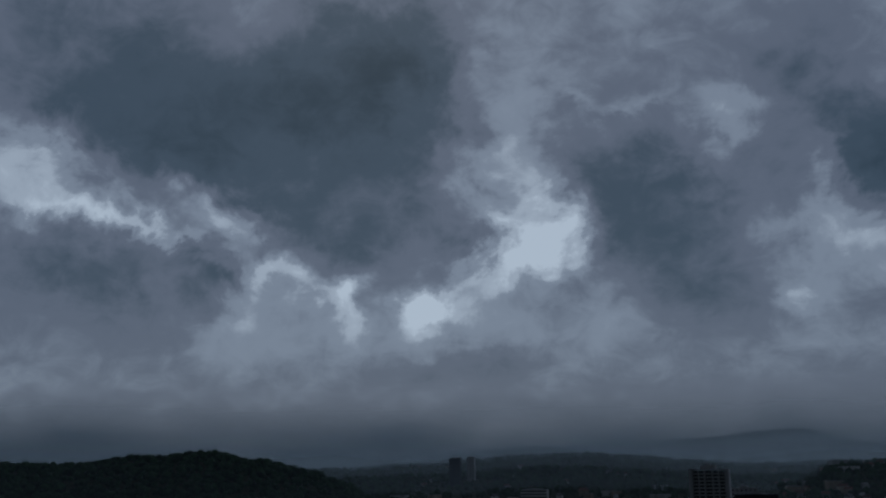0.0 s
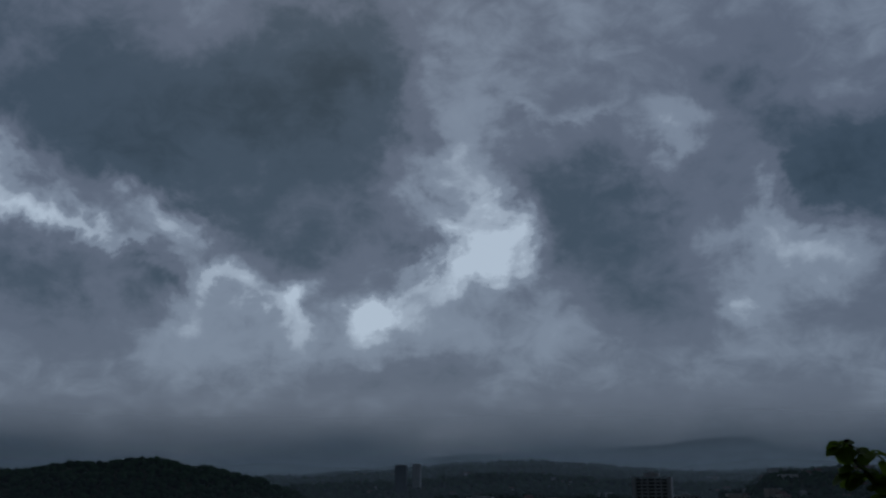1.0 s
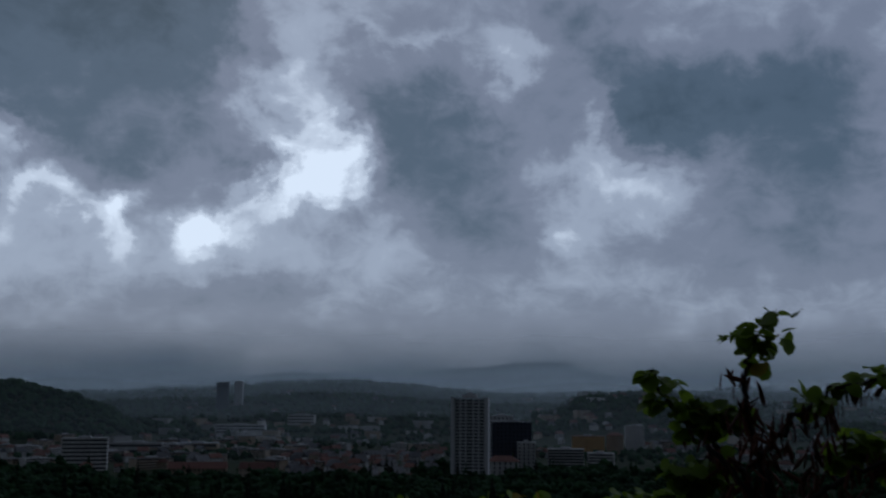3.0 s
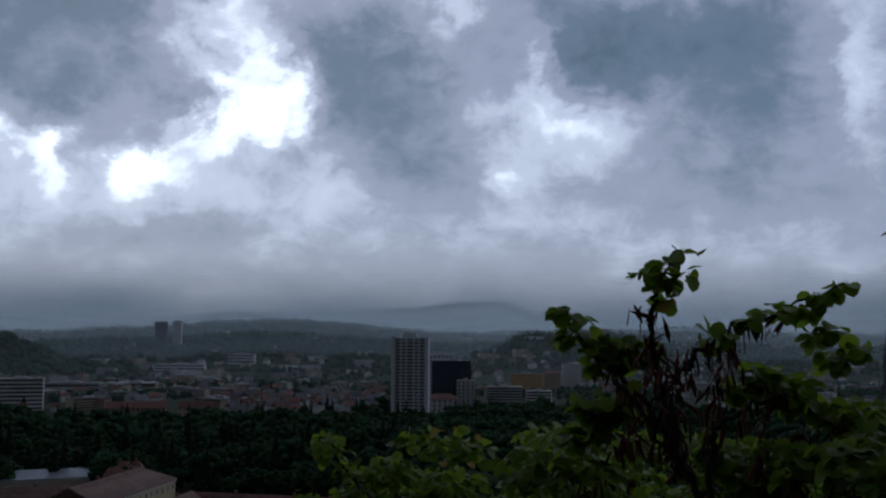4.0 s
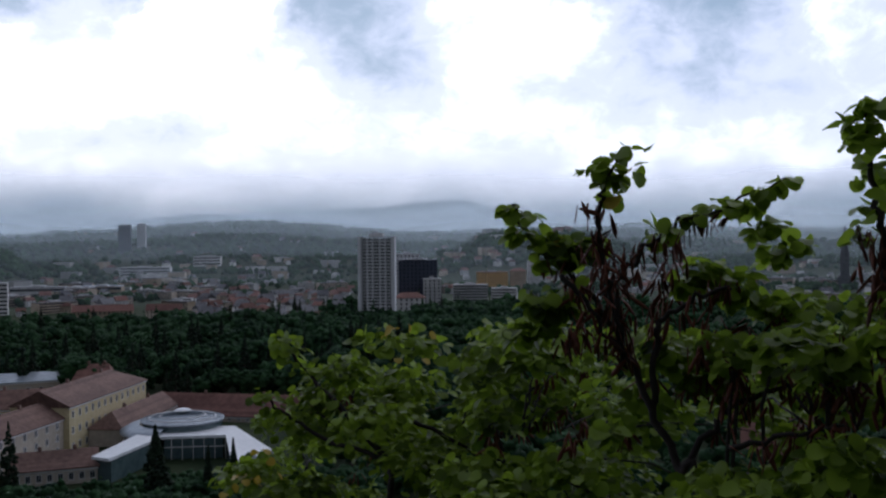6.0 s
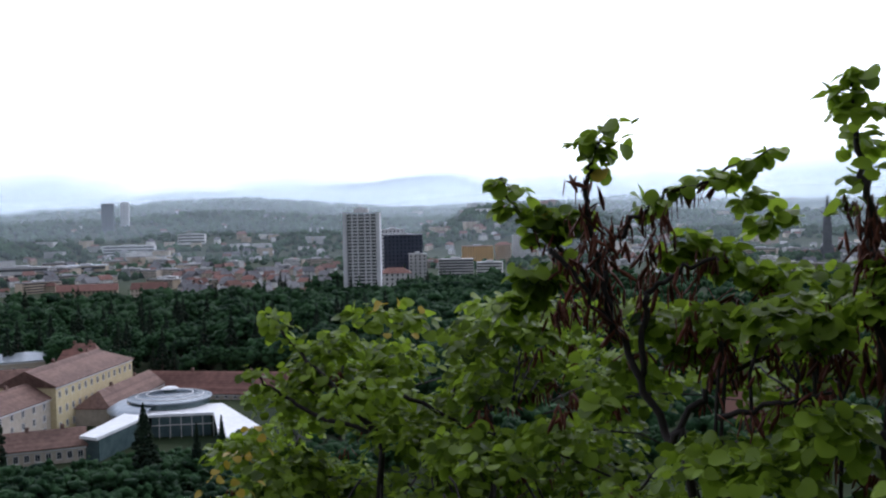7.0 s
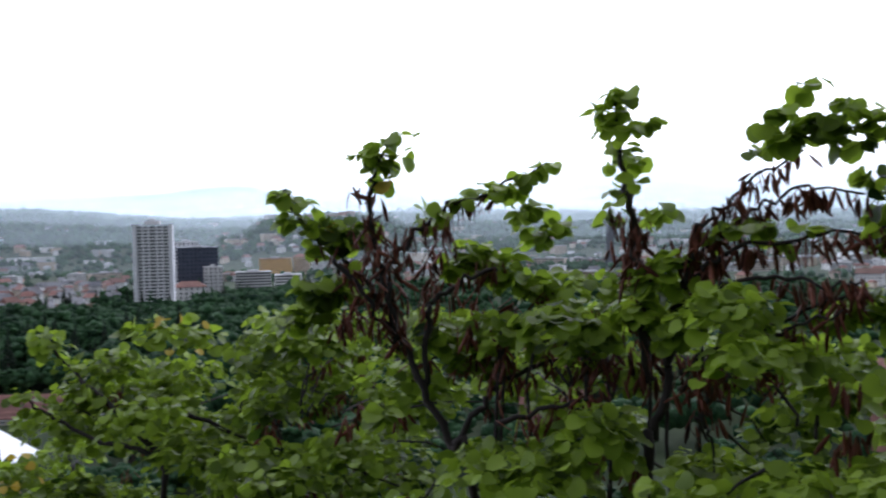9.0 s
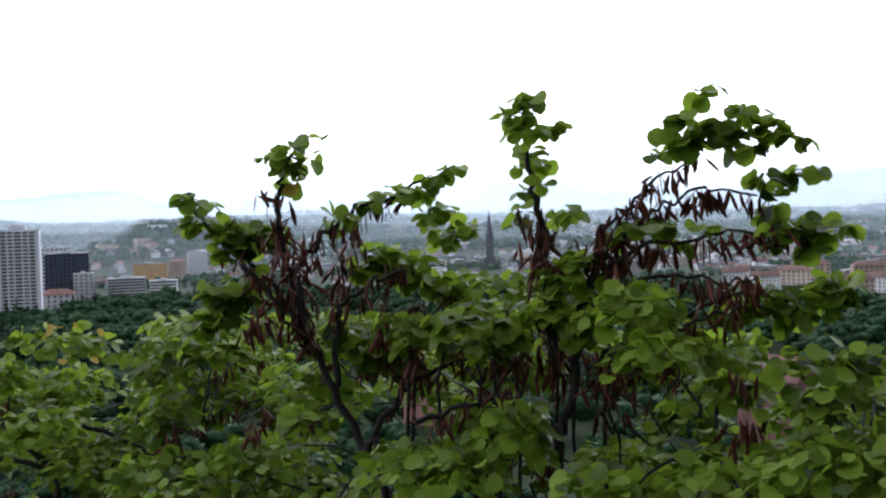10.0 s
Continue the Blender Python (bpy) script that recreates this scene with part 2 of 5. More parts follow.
M_plaster_yellow = surface("yellow_plaster", (0.52, 0.43, 0.24), (0.66, 0.57, 0.36), 0.6, 0.9, 0.05)
M_plaster_beige = surface("beige_plaster", (0.40, 0.35, 0.28), (0.54, 0.48, 0.40), 0.6, 0.9, 0.05)
M_white = surface("white_render", (0.62, 0.63, 0.64), (0.80, 0.80, 0.80), 0.4, 0.8, 0.03)
M_house_white = surface("pale_house_render", (0.42, 0.42, 0.41), (0.76, 0.75, 0.72), 0.06, 0.9, 0.0, 0.8)
M_house_warm = surface("warm_house_render", (0.34, 0.27, 0.19), (0.60, 0.50, 0.40), 0.06, 0.9, 0.0, 0.8)
M_far_pale = surface("far_pale_render", (0.42, 0.42, 0.41), (0.80, 0.79, 0.76), 0.06, 0.9, 0.0, 0.9, island=True)
M_far_warm = surface("far_warm_render", (0.36, 0.29, 0.21), (0.64, 0.55, 0.44), 0.06, 0.9, 0.0, 0.9, island=True)
M_far_red = surface("far_red_tile", (0.13, 0.065, 0.055), (0.27, 0.145, 0.12), 0.2, 0.9, 0.0, 0.7, island=True)
M_far_grey = surface("far_grey_roof", (0.12, 0.12, 0.13), (0.50, 0.50, 0.50), 0.2, 0.9, 0.0, 0.9, island=True)
M_orange = surface("orange_render", (0.58, 0.33, 0.10), (0.68, 0.42, 0.16), 0.2, 0.9, 0.0)
M_tile_red = surface("red_roof_tile", (0.15, 0.072, 0.058), (0.27, 0.135, 0.108), 0.5, 0.85, 0.1, 0.5)
M_tile_brown = surface("weathered_roof_tile", (0.13, 0.075, 0.060), (0.25, 0.150, 0.120), 0.7, 0.85, 0.2, 0.3)
M_tile_grey = surface("grey_roof", (0.09, 0.09, 0.10), (0.22, 0.22, 0.23), 0.3, 0.8, 0.1, 0.6)
M_metal_roof = surface("zinc_roof", (0.20, 0.24, 0.28), (0.36, 0.40, 0.44), 0.4, 0.45, 0.03, 0.0, 0.5)
M_membrane = surface("white_roof_membrane", (0.66, 0.68, 0.70), (0.82, 0.83, 0.84), 0.5, 0.6, 0.03)
M_glass = surface("dark_window_glass", (0.015, 0.020, 0.026), (0.045, 0.055, 0.065), 0.3, 0.12, 0.0)
M_glass_green = surface("green_tinted_glass", (0.05, 0.085, 0.09), (0.11, 0.16, 0.165), 0.3, 0.15, 0.0)
M_navy = surface("navy_facade_panel", (0.020, 0.028, 0.050), (0.040, 0.050, 0.085), 0.2, 0.4, 0.0)
M_concrete = surface("pale_concrete", (0.44, 0.44, 0.44), (0.66, 0.66, 0.65), 0.3, 0.85, 0.05)
M_stone = surface("grey_spire_stone", (0.05, 0.055, 0.065), (0.11, 0.115, 0.125), 0.4, 0.9, 0.1)


# ---- mesh helpers ----
def mesh_object(name, bm, mat, parent=None, label="", smooth=False):
    me = bpy.data.meshes.new(name)
    bm.to_mesh(me)
    bm.free()
    for m in (mat if isinstance(mat, (list, tuple)) else [mat]):
        me.materials.append(m)
    if smooth:
        me.shade_smooth()
    ob = new(name, me)
    if parent is not None:
        ob.parent = parent
    if label:
        tagged(ob, label)
    return ob


def part(name, bm, mat, parent, label="", smooth=False):
    return mesh_object(name, bm, mat, parent, label, smooth)


def raw(name, verts, faces, mat, parent=None, label="", smooth=False):
    me = bpy.data.meshes.new(name)
    me.from_pydata(verts, [], faces)
    me.materials.append(mat)
    if smooth:
        me.shade_smooth()
    ob = new(name, me)
    if parent is not None:
        ob.parent = parent
    if label:
        tagged(ob, label)
    return ob


def thing(name, place, turn=0.0, label="", category="", group="", kind=""):
    e = new(name)
    e.empty_display_size = 0.5
    e.matrix_basis = Matrix.Translation(place) @ Matrix.Rotation(radians(turn), 4, "Z")
    return tagged(e, label, category, group, kind)


def box(bm, x0, x1, y0, y1, z0, z1, mat=0, bevel=0.0):
    vs = [bm.verts.new((x, y, z)) for z in (z0, z1) for x, y in ((x0, y0), (x1, y0), (x1, y1), (x0, y1))]
    fs = [bm.faces.new([vs[i] for i in q]) for q in ((3, 2, 1, 0), (4, 5, 6, 7), (0, 1, 5, 4), (1, 2, 6, 5), (2, 3, 7, 6), (3, 0, 4, 7))]
    for f in fs:
        f.material_index = mat
    if bevel:
        bmesh.ops.bevel(bm, geom=list({e for f in fs for e in f.edges}), offset=bevel, segments=1, affect="EDGES")
    return fs


def gable_roof(bm, x0, x1, y0, y1, z0, z1, over=0.5, hip0=0.0, hip1=0.0, thick=0.3):
    """A roof with its ridge along x; hip0 and hip1 pull the ridge's ends in."""
    x0, x1, y0, y1 = x0 - over, x1 + over, y0 - over, y1 + over
    ym = (y0 + y1) / 2
    top = [(x0, y0, z0), (x1, y0, z0), (x1, y1, z0), (x0, y1, z0), (x0 + hip0, ym, z1), (x1 - hip1, ym, z1)]
    up = [bm.verts.new(p) for p in top]
    dn = [bm.verts.new((x, y, z - thick)) for x, y, z in top]
    for q in ((0, 1, 5, 4), (2, 3, 4, 5), (1, 2, 5), (3, 0, 4)):
        bm.faces.new([up[i] for i in q])
        bm.faces.new([dn[i] for i in reversed(q)])
    for i, j in ((0, 1), (1, 2), (2, 3), (3, 0)):
        bm.faces.new((up[i], dn[i], dn[j], up[j]))


def tube(bm, pts, radii, sides=7):
    """A tapered limb through the points."""
    pts = [Vector(p) for p in pts]
    rings = []
    for i, p in enumerate(pts):
        d = (pts[min(i + 1, len(pts) - 1)] - pts[max(i - 1, 0)]).normalized()
        s = d.orthogonal().normalized() if not rings else (side - d * side.dot(d)).normalized()
        side = s
        t = d.cross(s)
        rings.append([bm.verts.new(p + (s * math.cos(a) + t * math.sin(a)) * radii[i])
                      for a in (2 * math.pi * k / sides for k in range(sides))])
    for a, b in zip(rings, rings[1:]):
        for k in range(sides):
            bm.faces.new((a[k], a[(k + 1) % sides], b[(k + 1) % sides], b[k]))
    bm.faces.new(rings[0][::-1])
    bm.faces.new(rings[-1])


def bend(points, n, wobble, rng):
    """A smooth wavering line through a few points."""
    pts = [Vector(p) for p in points]
    res = []
    for i in range(len(pts) - 1):
        p0, p1, p2, p3 = pts[max(i - 1, 0)], pts[i], pts[i + 1], pts[min(i + 2, len(pts) - 1)]
        for k in range(n):
            t = k / n
            v = 0.5 * ((2 * p1) + (p2 - p0) * t + (2 * p0 - 5 * p1 + 4 * p2 - p3) * t * t + (3 * p1 - p0 - 3 * p2 + p3) * t ** 3)
            if i or k:
                v = v + Vector([rng.uniform(-wobble, wobble) for _ in range(3)])
            res.append(v)
    return res + [pts[-1]]


# ---- the ground: lookout hill, valley, wooded ridges, one sheet ----
RINGS = [(0, 73.3), (2, 72.9), (4, 71.9), (8, 69.0), (20, 62.0), (60, 40.0), (120, 20.0), (200, 6.0), (270, 0.5), (320, 0.0), (6000, 0.0)]
# ridges: crest's distance, foot's distance, and crest height by degrees to the left of north
RIDGES = [
    (2100, 1480, [(20, 0), (22, 22), (23.5, 56), (25.5, 80), (28.4, 100), (31, 119), (34.7, 114), (39, 95), (44, 100), (52, 108), (62, 60), (72, 0)]),
    (3000, 1620, [(-75, 90), (-40, 74), (-28, 84), (-20, 87), (-12.4, 98), (-8, 98), (-3, 90), (1.2, 90), (4.4, 104), (7, 114), (9.6, 126), (14.3, 116), (18.8, 103), (23, 88), (40, 100), (75, 110)]),
    (2250, 1560, [(-16, 0), (-13, 42), (-10, 80), (-8, 92), (-4, 90), (-1.5, 52), (1.5, 0)]),
    (3700, 3000, [(-75, 100), (-40, 78), (-28, 92), (-20, 97), (-15, 111), (-12, 123), (-9, 104), (-6, 60), (0, 40)]),
    (4560, 3900, [(-70, 190), (-60, 210), (-47, 265), (-43, 240), (-35, 165), (-20, 130), (-9, 150), (-5.1, 196), (-2.2, 258), (0, 250), (3.2, 222), (11.2, 205), (20, 165), (40, 130), (70, 130)]),
]


def along(x, table):
    for (x0, y0), (x1, y1) in zip(table, table[1:]):
        if x <= x1:
            t = max(0.0, min(1.0, (x - x0) / (x1 - x0)))
            return y0 + (y1 - y0) * t * t * (3 - 2 * t)
    return table[-1][1]


def ground_z(x, y):
    r = math.hypot(x, y)
    for (r0, z0), (r1, z1) in zip(RINGS, RINGS[1:]):
        if r <= r1:
            z = z0 + (z1 - z0) * (r - r0) / (r1 - r0)
            break
    else:
        z = 0.0
    if y < -2.0 and r < 400:
        # unseen steep rise added behind the lookout, to keep rear sky light off the bushes
        z = max(z, 73.0 + min(40.0, (-y - 2.0) * 1.0) - max(0.0, (r - 90) * 0.5) - max(0.0, abs(x) - 60) * 0.3)
    if r > 900:
        az = math.degrees(math.atan2(-x, y))
        lift = 0.0
        for crest, foot, table in RIDGES:
            if foot < r < crest * 1.4:
                t = (r - foot) / (crest - foot) if r < crest else max(0.0, 1 - (r - crest) / (crest * 0.4))
                h = (along(az, table) if table[0][0] < az < table[-1][0] else min(table[0][1], table[-1][1]))
                lift = max(lift, h * t * t * (3 - 2 * t))
        rough = noise.noise(Vector((x, y, 0)) / 260.0) * 9.0 + noise.noise(Vector((x, y, 9)) / 90.0) * 3.0
        z += lift + rough * max(0.0, min(1.0, (r - 1500) / 1000)) 
    return z


def build_ground():
    rs = [0.0, 1, 2, 3, 4, 6, 8, 12, 20, 35, 60, 90, 120, 160, 200, 240, 270, 320, 400, 550, 700, 900] + [900 + 75 * k for k in range(1, 46)] + [4350, 4450, 4560, 4700, 5000, 6000]
    n = 600
    verts, faces = [(0, 0, ground_z(0, 0))], []
    for r in rs[1:]:
        for k in range(n):
            a = 2 * math.pi * k / n
            x, y = -math.sin(a) * r, math.cos(a) * r
            verts.append((x, y, ground_z(x, y)))
    for k in range(n):
        faces.append((0, 1 + k, 1 + (k + 1) % n))
    for i in range(len(rs) - 2):
        a, b = 1 + i * n, 1 + (i + 1) * n
        for k in range(n):
            faces.append((a + k, b + k, b + (k + 1) % n, a + (k + 1) % n))
    ob = raw("ground", verts, faces, M_ground, smooth=True)
    tagged(ob, "green valley floor with a grassy lookout slope and wooded ridges", "ground", kind="structure")


build_ground()


# ---- trees of the park and of the city ----
def ico():
    bm = bmesh.new()
    bmesh.ops.create_icosphere(bm, subdivisions=1, radius=1.0)
    v = np.array([p.co[:] for p in bm.verts])
    f = np.array([[p.index for p in q.verts] for q in bm.faces])
    bm.free()
    return v, f


ICO_V, ICO_F = ico()


def clumps(centres, sizes, rng, flat=0.75):
    """Many small ragged leaf clumps as one vertex and face array."""
    vs, fs = [], []
    for i, (c, s) in enumerate(zip(centres, sizes)):
        jig = 1 + rng.uniform(-0.45, 0.45, (len(ICO_V), 1))
        a = rng.uniform(0, 6.28)
        rot = np.array([[math.cos(a), -math.sin(a), 0], [math.sin(a), math.cos(a), 0], [0, 0, flat]])
        vs.append((ICO_V * jig) @ rot.T * s + c)
        fs.append(ICO_F + i * len(ICO_V))
    return np.concatenate(vs), np.concatenate(fs)


def crown_points(n, height, width, rng):
    """Clump places of a broad-leaved crown: several boughs, more on the outside."""
    lobes = [(np.array([rng.normal(0, 0.22), rng.normal(0, 0.22), rng.uniform(0.45, 0.82)]), rng.uniform(0.2, 0.36)) for _ in range(7)]
    pts, sizes = [], []
    for _ in range(n):
        c, r = lobes[rng.integers(len(lobes))]
        d = rng.normal(size=3)
        d /= np.linalg.norm(d)
        p = c + d * r * rng.uniform(0.55, 1.05) * np.array([1, 1, 0.62])
        pts.append(p * np.array([width, width, height]))
        sizes.append(height * rng.uniform(0.045, 0.10))
    return np.array(pts), np.array(sizes)


def fir_points(n, height, width, rng):
    pts, sizes = [], []
    for _ in range(n):
        t = rng.uniform(0.08, 1.0) ** 0.8
        a = rng.uniform(0, 6.28)
        r = (1 - t) * width * 0.5 * rng.uniform(0.4, 1.1)
        pts.append(np.array([math.cos(a) * r, math.sin(a) * r, t * height]))
        sizes.append(height * rng.uniform(0.022, 0.05) * (1.25 - t))
    return np.array(pts), np.array(sizes)


def tree(kind, height, width, seed, n=260):
    rng = np.random.default_rng(seed)
    fir = kind == "fir"
    name = "conifer" if fir else "park_tree"
    label = "tall dark green conifer among park trees" if fir else "broad-leaved park tree with a dense dark green crown"
    e = thing(name, (0, 0, 0), 0, label, "tree", "trees of the park")
    bm = bmesh.new()
    tube(bm, [(0, 0, -0.5), (0.1, 0, height * 0.3), (0, 0.1, height * 0.75)], [height * 0.025, height * 0.018, height * 0.006], 6)
    if not fir:
        for k in range(4):
            a = k * 1.6 + seed
            tube(bm, [(0, 0, height * 0.3), (math.cos(a) * width * 0.16, math.sin(a) * width * 0.16, height * 0.5), (math.cos(a) * width * 0.3, math.sin(a) * width * 0.3, height * 0.68)], [height * 0.012, height * 0.008, height * 0.003], 5)
    part("trunk", bm, M_trunk, e)
    p, s = (fir_points if fir else crown_points)(n, height, width, rng)
    v, f = clumps(p, s, rng)
    raw("crown", v.tolist(), f.tolist(), M_fir if fir else M_crown, e, smooth=True)
    return e


KINDS = [tree("broad", 15, 13, 1), tree("broad", 18, 14, 2), tree("broad", 13, 14, 3), tree("broad", 17, 11, 4), tree("fir", 21, 7.5, 5), tree("broad", 12, 10, 6)]


def blocked(x, y):
    """Keep trees off the courtyard buildings and the tower."""
    return (-190 < x < -35 and 275 < y < 432) or (-75 < x < -10 and 840 < y < 960)


def plant_park():
    rng = np.random.default_rng(11)
    near, far = [], []
    for d in np.arange(300, 1060, 13.5):
        step = math.degrees(13.5 / d)
        for az in np.arange(-54, 33, step):
            x, y, _ = out(az + rng.uniform(-0.4, 0.4) * step, d + rng.uniform(-5, 5))
            edge = 1000 + 60 * noise.noise(Vector((az * 0.35, 2.0, 0))) - (130 if 5 < az < 13 else 0) - (150 if 13 <= az < 24 else 0) - (40 if -9 < az < 0 else 0) - (170 if az < -36 else 0)
            if d > edge or blocked(x, y) or rng.uniform() < (0.08 if az > -7 else 0.5):
                continue
            (near if d < 640 and 0 < az < 27 else far).append((x, y))
    rng.shuffle(near)
    far += near[270:]
    for i, (x, y) in enumerate(near[:270]):
        k = int(rng.integers(6)) if rng.uniform() < 0.9 else 4
        s = rng.uniform(0.85, 1.5)
        copy_thing(KINDS[k], Matrix.Translation((x, y, ground_z(x, y))) @ Matrix.Rotation(rng.uniform(0, 6.28), 4, "Z") @ Matrix.Scale(s, 4))
    vs, fs, base = [], [], 0
    for x, y in far:
        fir = rng.uniform() < 0.16
        h = rng.uniform(18, 28) if fir else rng.uniform(11, 21)
        p, s = (fir_points if fir else crown_points)(20, h, h * (0.34 if fir else 0.9), rng)
        v, f = clumps(p, s * 2.3, rng)
        vs.append(v + np.array([x, y, ground_z(x, y) - 0.5]))
        fs.append(f + base)
        base += len(v)
    ob = raw("park_woods", np.concatenate(vs).tolist(), np.concatenate(fs).tolist(), M_crown, smooth=True)
    tagged(ob, "dense dark green park woods in the valley", "woods", kind="stuff")


plant_park()


def plant_slope():
    """Trees on the lower slope, between the lookout and the courtyard."""
    rng = np.random.default_rng(41)
    vs, fs, base = [], [], 0
    for _ in range(620):
        d, az = 292 - 170 * rng.uniform() ** 1.7, rng.uniform(3, 31) if rng.uniform() < 0.9 else rng.uniform(-45, 3)
        x, y, _ = out(az, d)
        z, h = ground_z(x, y), rng.uniform(5, 15)
        if z + h > 75 - d * (0.224 if az > 4 else 0.17):
            continue
        p, s = crown_points(60, h, h * 1.0, rng)
        v, f = clumps(p, s * 1.25, rng)
        vs.append(v + np.array([x, y, z - 0.5]))
        fs.append(f + base)
        base += len(v)
    ob = raw("slope_woods", np.concatenate(vs).tolist(), np.concatenate(fs).tolist(), M_crown, smooth=True)
    tagged(ob, "dark green trees and scrub on the lower slope", "woods", kind="stuff")


plant_slope()
for az, d, h in ((11.4, 800, 1.15), (7.7, 880, 1.3), (7.4, 884, 1.1), (4.4, 850, 1.2), (3.6, 846, 1.1), (-0.9, 900, 1.2), (2.1, 852, 0.9), (18.8, 800, 1.2), (21.5, 780, 1.3)):
    p = out(az, d)
    copy_thing(KINDS[4], Matrix.Translation((p.x, p.y, 0)) @ Matrix.Rotation(az, 4, "Z") @ Matrix.Scale(h, 4))
for i, k in enumerate(KINDS):
    x, y, _ = out(10 + i * 2.1, 610)
    k.location = (x, y, ground_z(x, y))


def scatter_woods():
    """Tree clumps between the houses and on the ridges."""
    rng = np.random.default_rng(23)
    cs, ss = [], []
    for _ in range(21000):
        d = 1000 + 3300 * rng.uniform() ** 0.9
        az = rng.uniform(-52, 45)
        x, y, _ = out(az, d)
        z = ground_z(x, y)
        wood = noise.noise(Vector((x, y, 0)) / 260.0) + (0.55 if z > 28 else 0.0)
        if wood < (-0.06 if d > 1350 else 0.2):
            continue
        s = rng.uniform(2.8, 5.4) * (1.0 + d / 6000)
        cs.append((x, y, z + s * 0.7))
        ss.append(s)
    for _ in range(17000):
        az, d = rng.uniform(-48, 46), rng.uniform(1520, 3100)
        x, y, _ = out(az, d)
        z = ground_z(x, y)
        if z > 12 and noise.noise(Vector((x, y, 40)) / 190.0) > -0.18 - (0.6 if z > 80 or az > 22 else 0.0):
            s = rng.uniform(3.5, 7.5) * (1.0 + d / 9000)
            cs.append((x, y, z + s * 0.5))
            ss.append(s)
    v, f = clumps(np.array(cs), np.array(ss), rng, 0.95)
    ob = raw("hill_woods", v.tolist(), f.tolist(), M_crown, smooth=True)
    tagged(ob, "dark woods on the ridges and between the houses", "woods", kind="stuff")


scatter_woods()


# ---- distance haze in front of the ridges, painted on added see-through sheets ----
def haze_material(density, seed, z0, z1):
    m, t, b = material("distance_haze", 1.0)
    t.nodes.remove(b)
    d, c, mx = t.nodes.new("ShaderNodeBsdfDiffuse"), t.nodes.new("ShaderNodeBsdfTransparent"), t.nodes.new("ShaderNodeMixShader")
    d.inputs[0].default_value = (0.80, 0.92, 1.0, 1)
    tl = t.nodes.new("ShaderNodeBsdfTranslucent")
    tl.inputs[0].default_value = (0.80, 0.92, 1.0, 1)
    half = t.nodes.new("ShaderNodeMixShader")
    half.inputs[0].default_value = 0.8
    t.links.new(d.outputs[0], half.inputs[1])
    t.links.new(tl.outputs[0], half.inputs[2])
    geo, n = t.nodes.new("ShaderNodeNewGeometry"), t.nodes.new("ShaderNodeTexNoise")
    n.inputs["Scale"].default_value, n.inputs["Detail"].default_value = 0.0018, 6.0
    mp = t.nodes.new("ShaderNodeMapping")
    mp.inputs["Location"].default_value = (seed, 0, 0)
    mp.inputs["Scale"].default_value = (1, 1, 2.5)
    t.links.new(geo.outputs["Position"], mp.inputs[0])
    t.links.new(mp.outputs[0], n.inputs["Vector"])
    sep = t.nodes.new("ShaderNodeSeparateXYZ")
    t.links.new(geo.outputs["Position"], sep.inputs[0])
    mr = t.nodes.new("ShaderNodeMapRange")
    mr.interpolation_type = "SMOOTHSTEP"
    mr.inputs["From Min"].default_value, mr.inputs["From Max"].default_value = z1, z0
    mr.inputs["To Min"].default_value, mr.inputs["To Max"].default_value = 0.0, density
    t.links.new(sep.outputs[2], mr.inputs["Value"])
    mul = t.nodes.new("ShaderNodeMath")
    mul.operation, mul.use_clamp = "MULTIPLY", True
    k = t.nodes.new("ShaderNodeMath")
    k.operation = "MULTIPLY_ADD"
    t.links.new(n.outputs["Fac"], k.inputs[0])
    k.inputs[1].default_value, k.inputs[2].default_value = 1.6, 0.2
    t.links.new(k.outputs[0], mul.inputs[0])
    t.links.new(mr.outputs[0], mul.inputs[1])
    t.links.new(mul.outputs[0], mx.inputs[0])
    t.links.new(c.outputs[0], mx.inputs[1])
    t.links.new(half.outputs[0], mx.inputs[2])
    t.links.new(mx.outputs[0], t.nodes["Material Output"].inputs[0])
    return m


# upright added sheets; each lays a pale haze colour over what lies beyond
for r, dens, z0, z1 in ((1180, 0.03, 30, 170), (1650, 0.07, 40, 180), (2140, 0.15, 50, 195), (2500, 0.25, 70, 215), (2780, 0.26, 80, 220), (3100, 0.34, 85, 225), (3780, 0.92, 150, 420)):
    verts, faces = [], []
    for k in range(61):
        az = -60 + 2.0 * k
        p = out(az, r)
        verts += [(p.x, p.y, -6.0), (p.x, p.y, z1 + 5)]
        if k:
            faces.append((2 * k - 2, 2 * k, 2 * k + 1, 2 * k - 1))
    ob = raw("mist_bank", verts, faces, haze_material(dens, r * 0.37, z0, z1), smooth=True)
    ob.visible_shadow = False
    tagged(ob, "pale see-through sheet standing in for distance haze", "mist", "mist banks", "stuff")


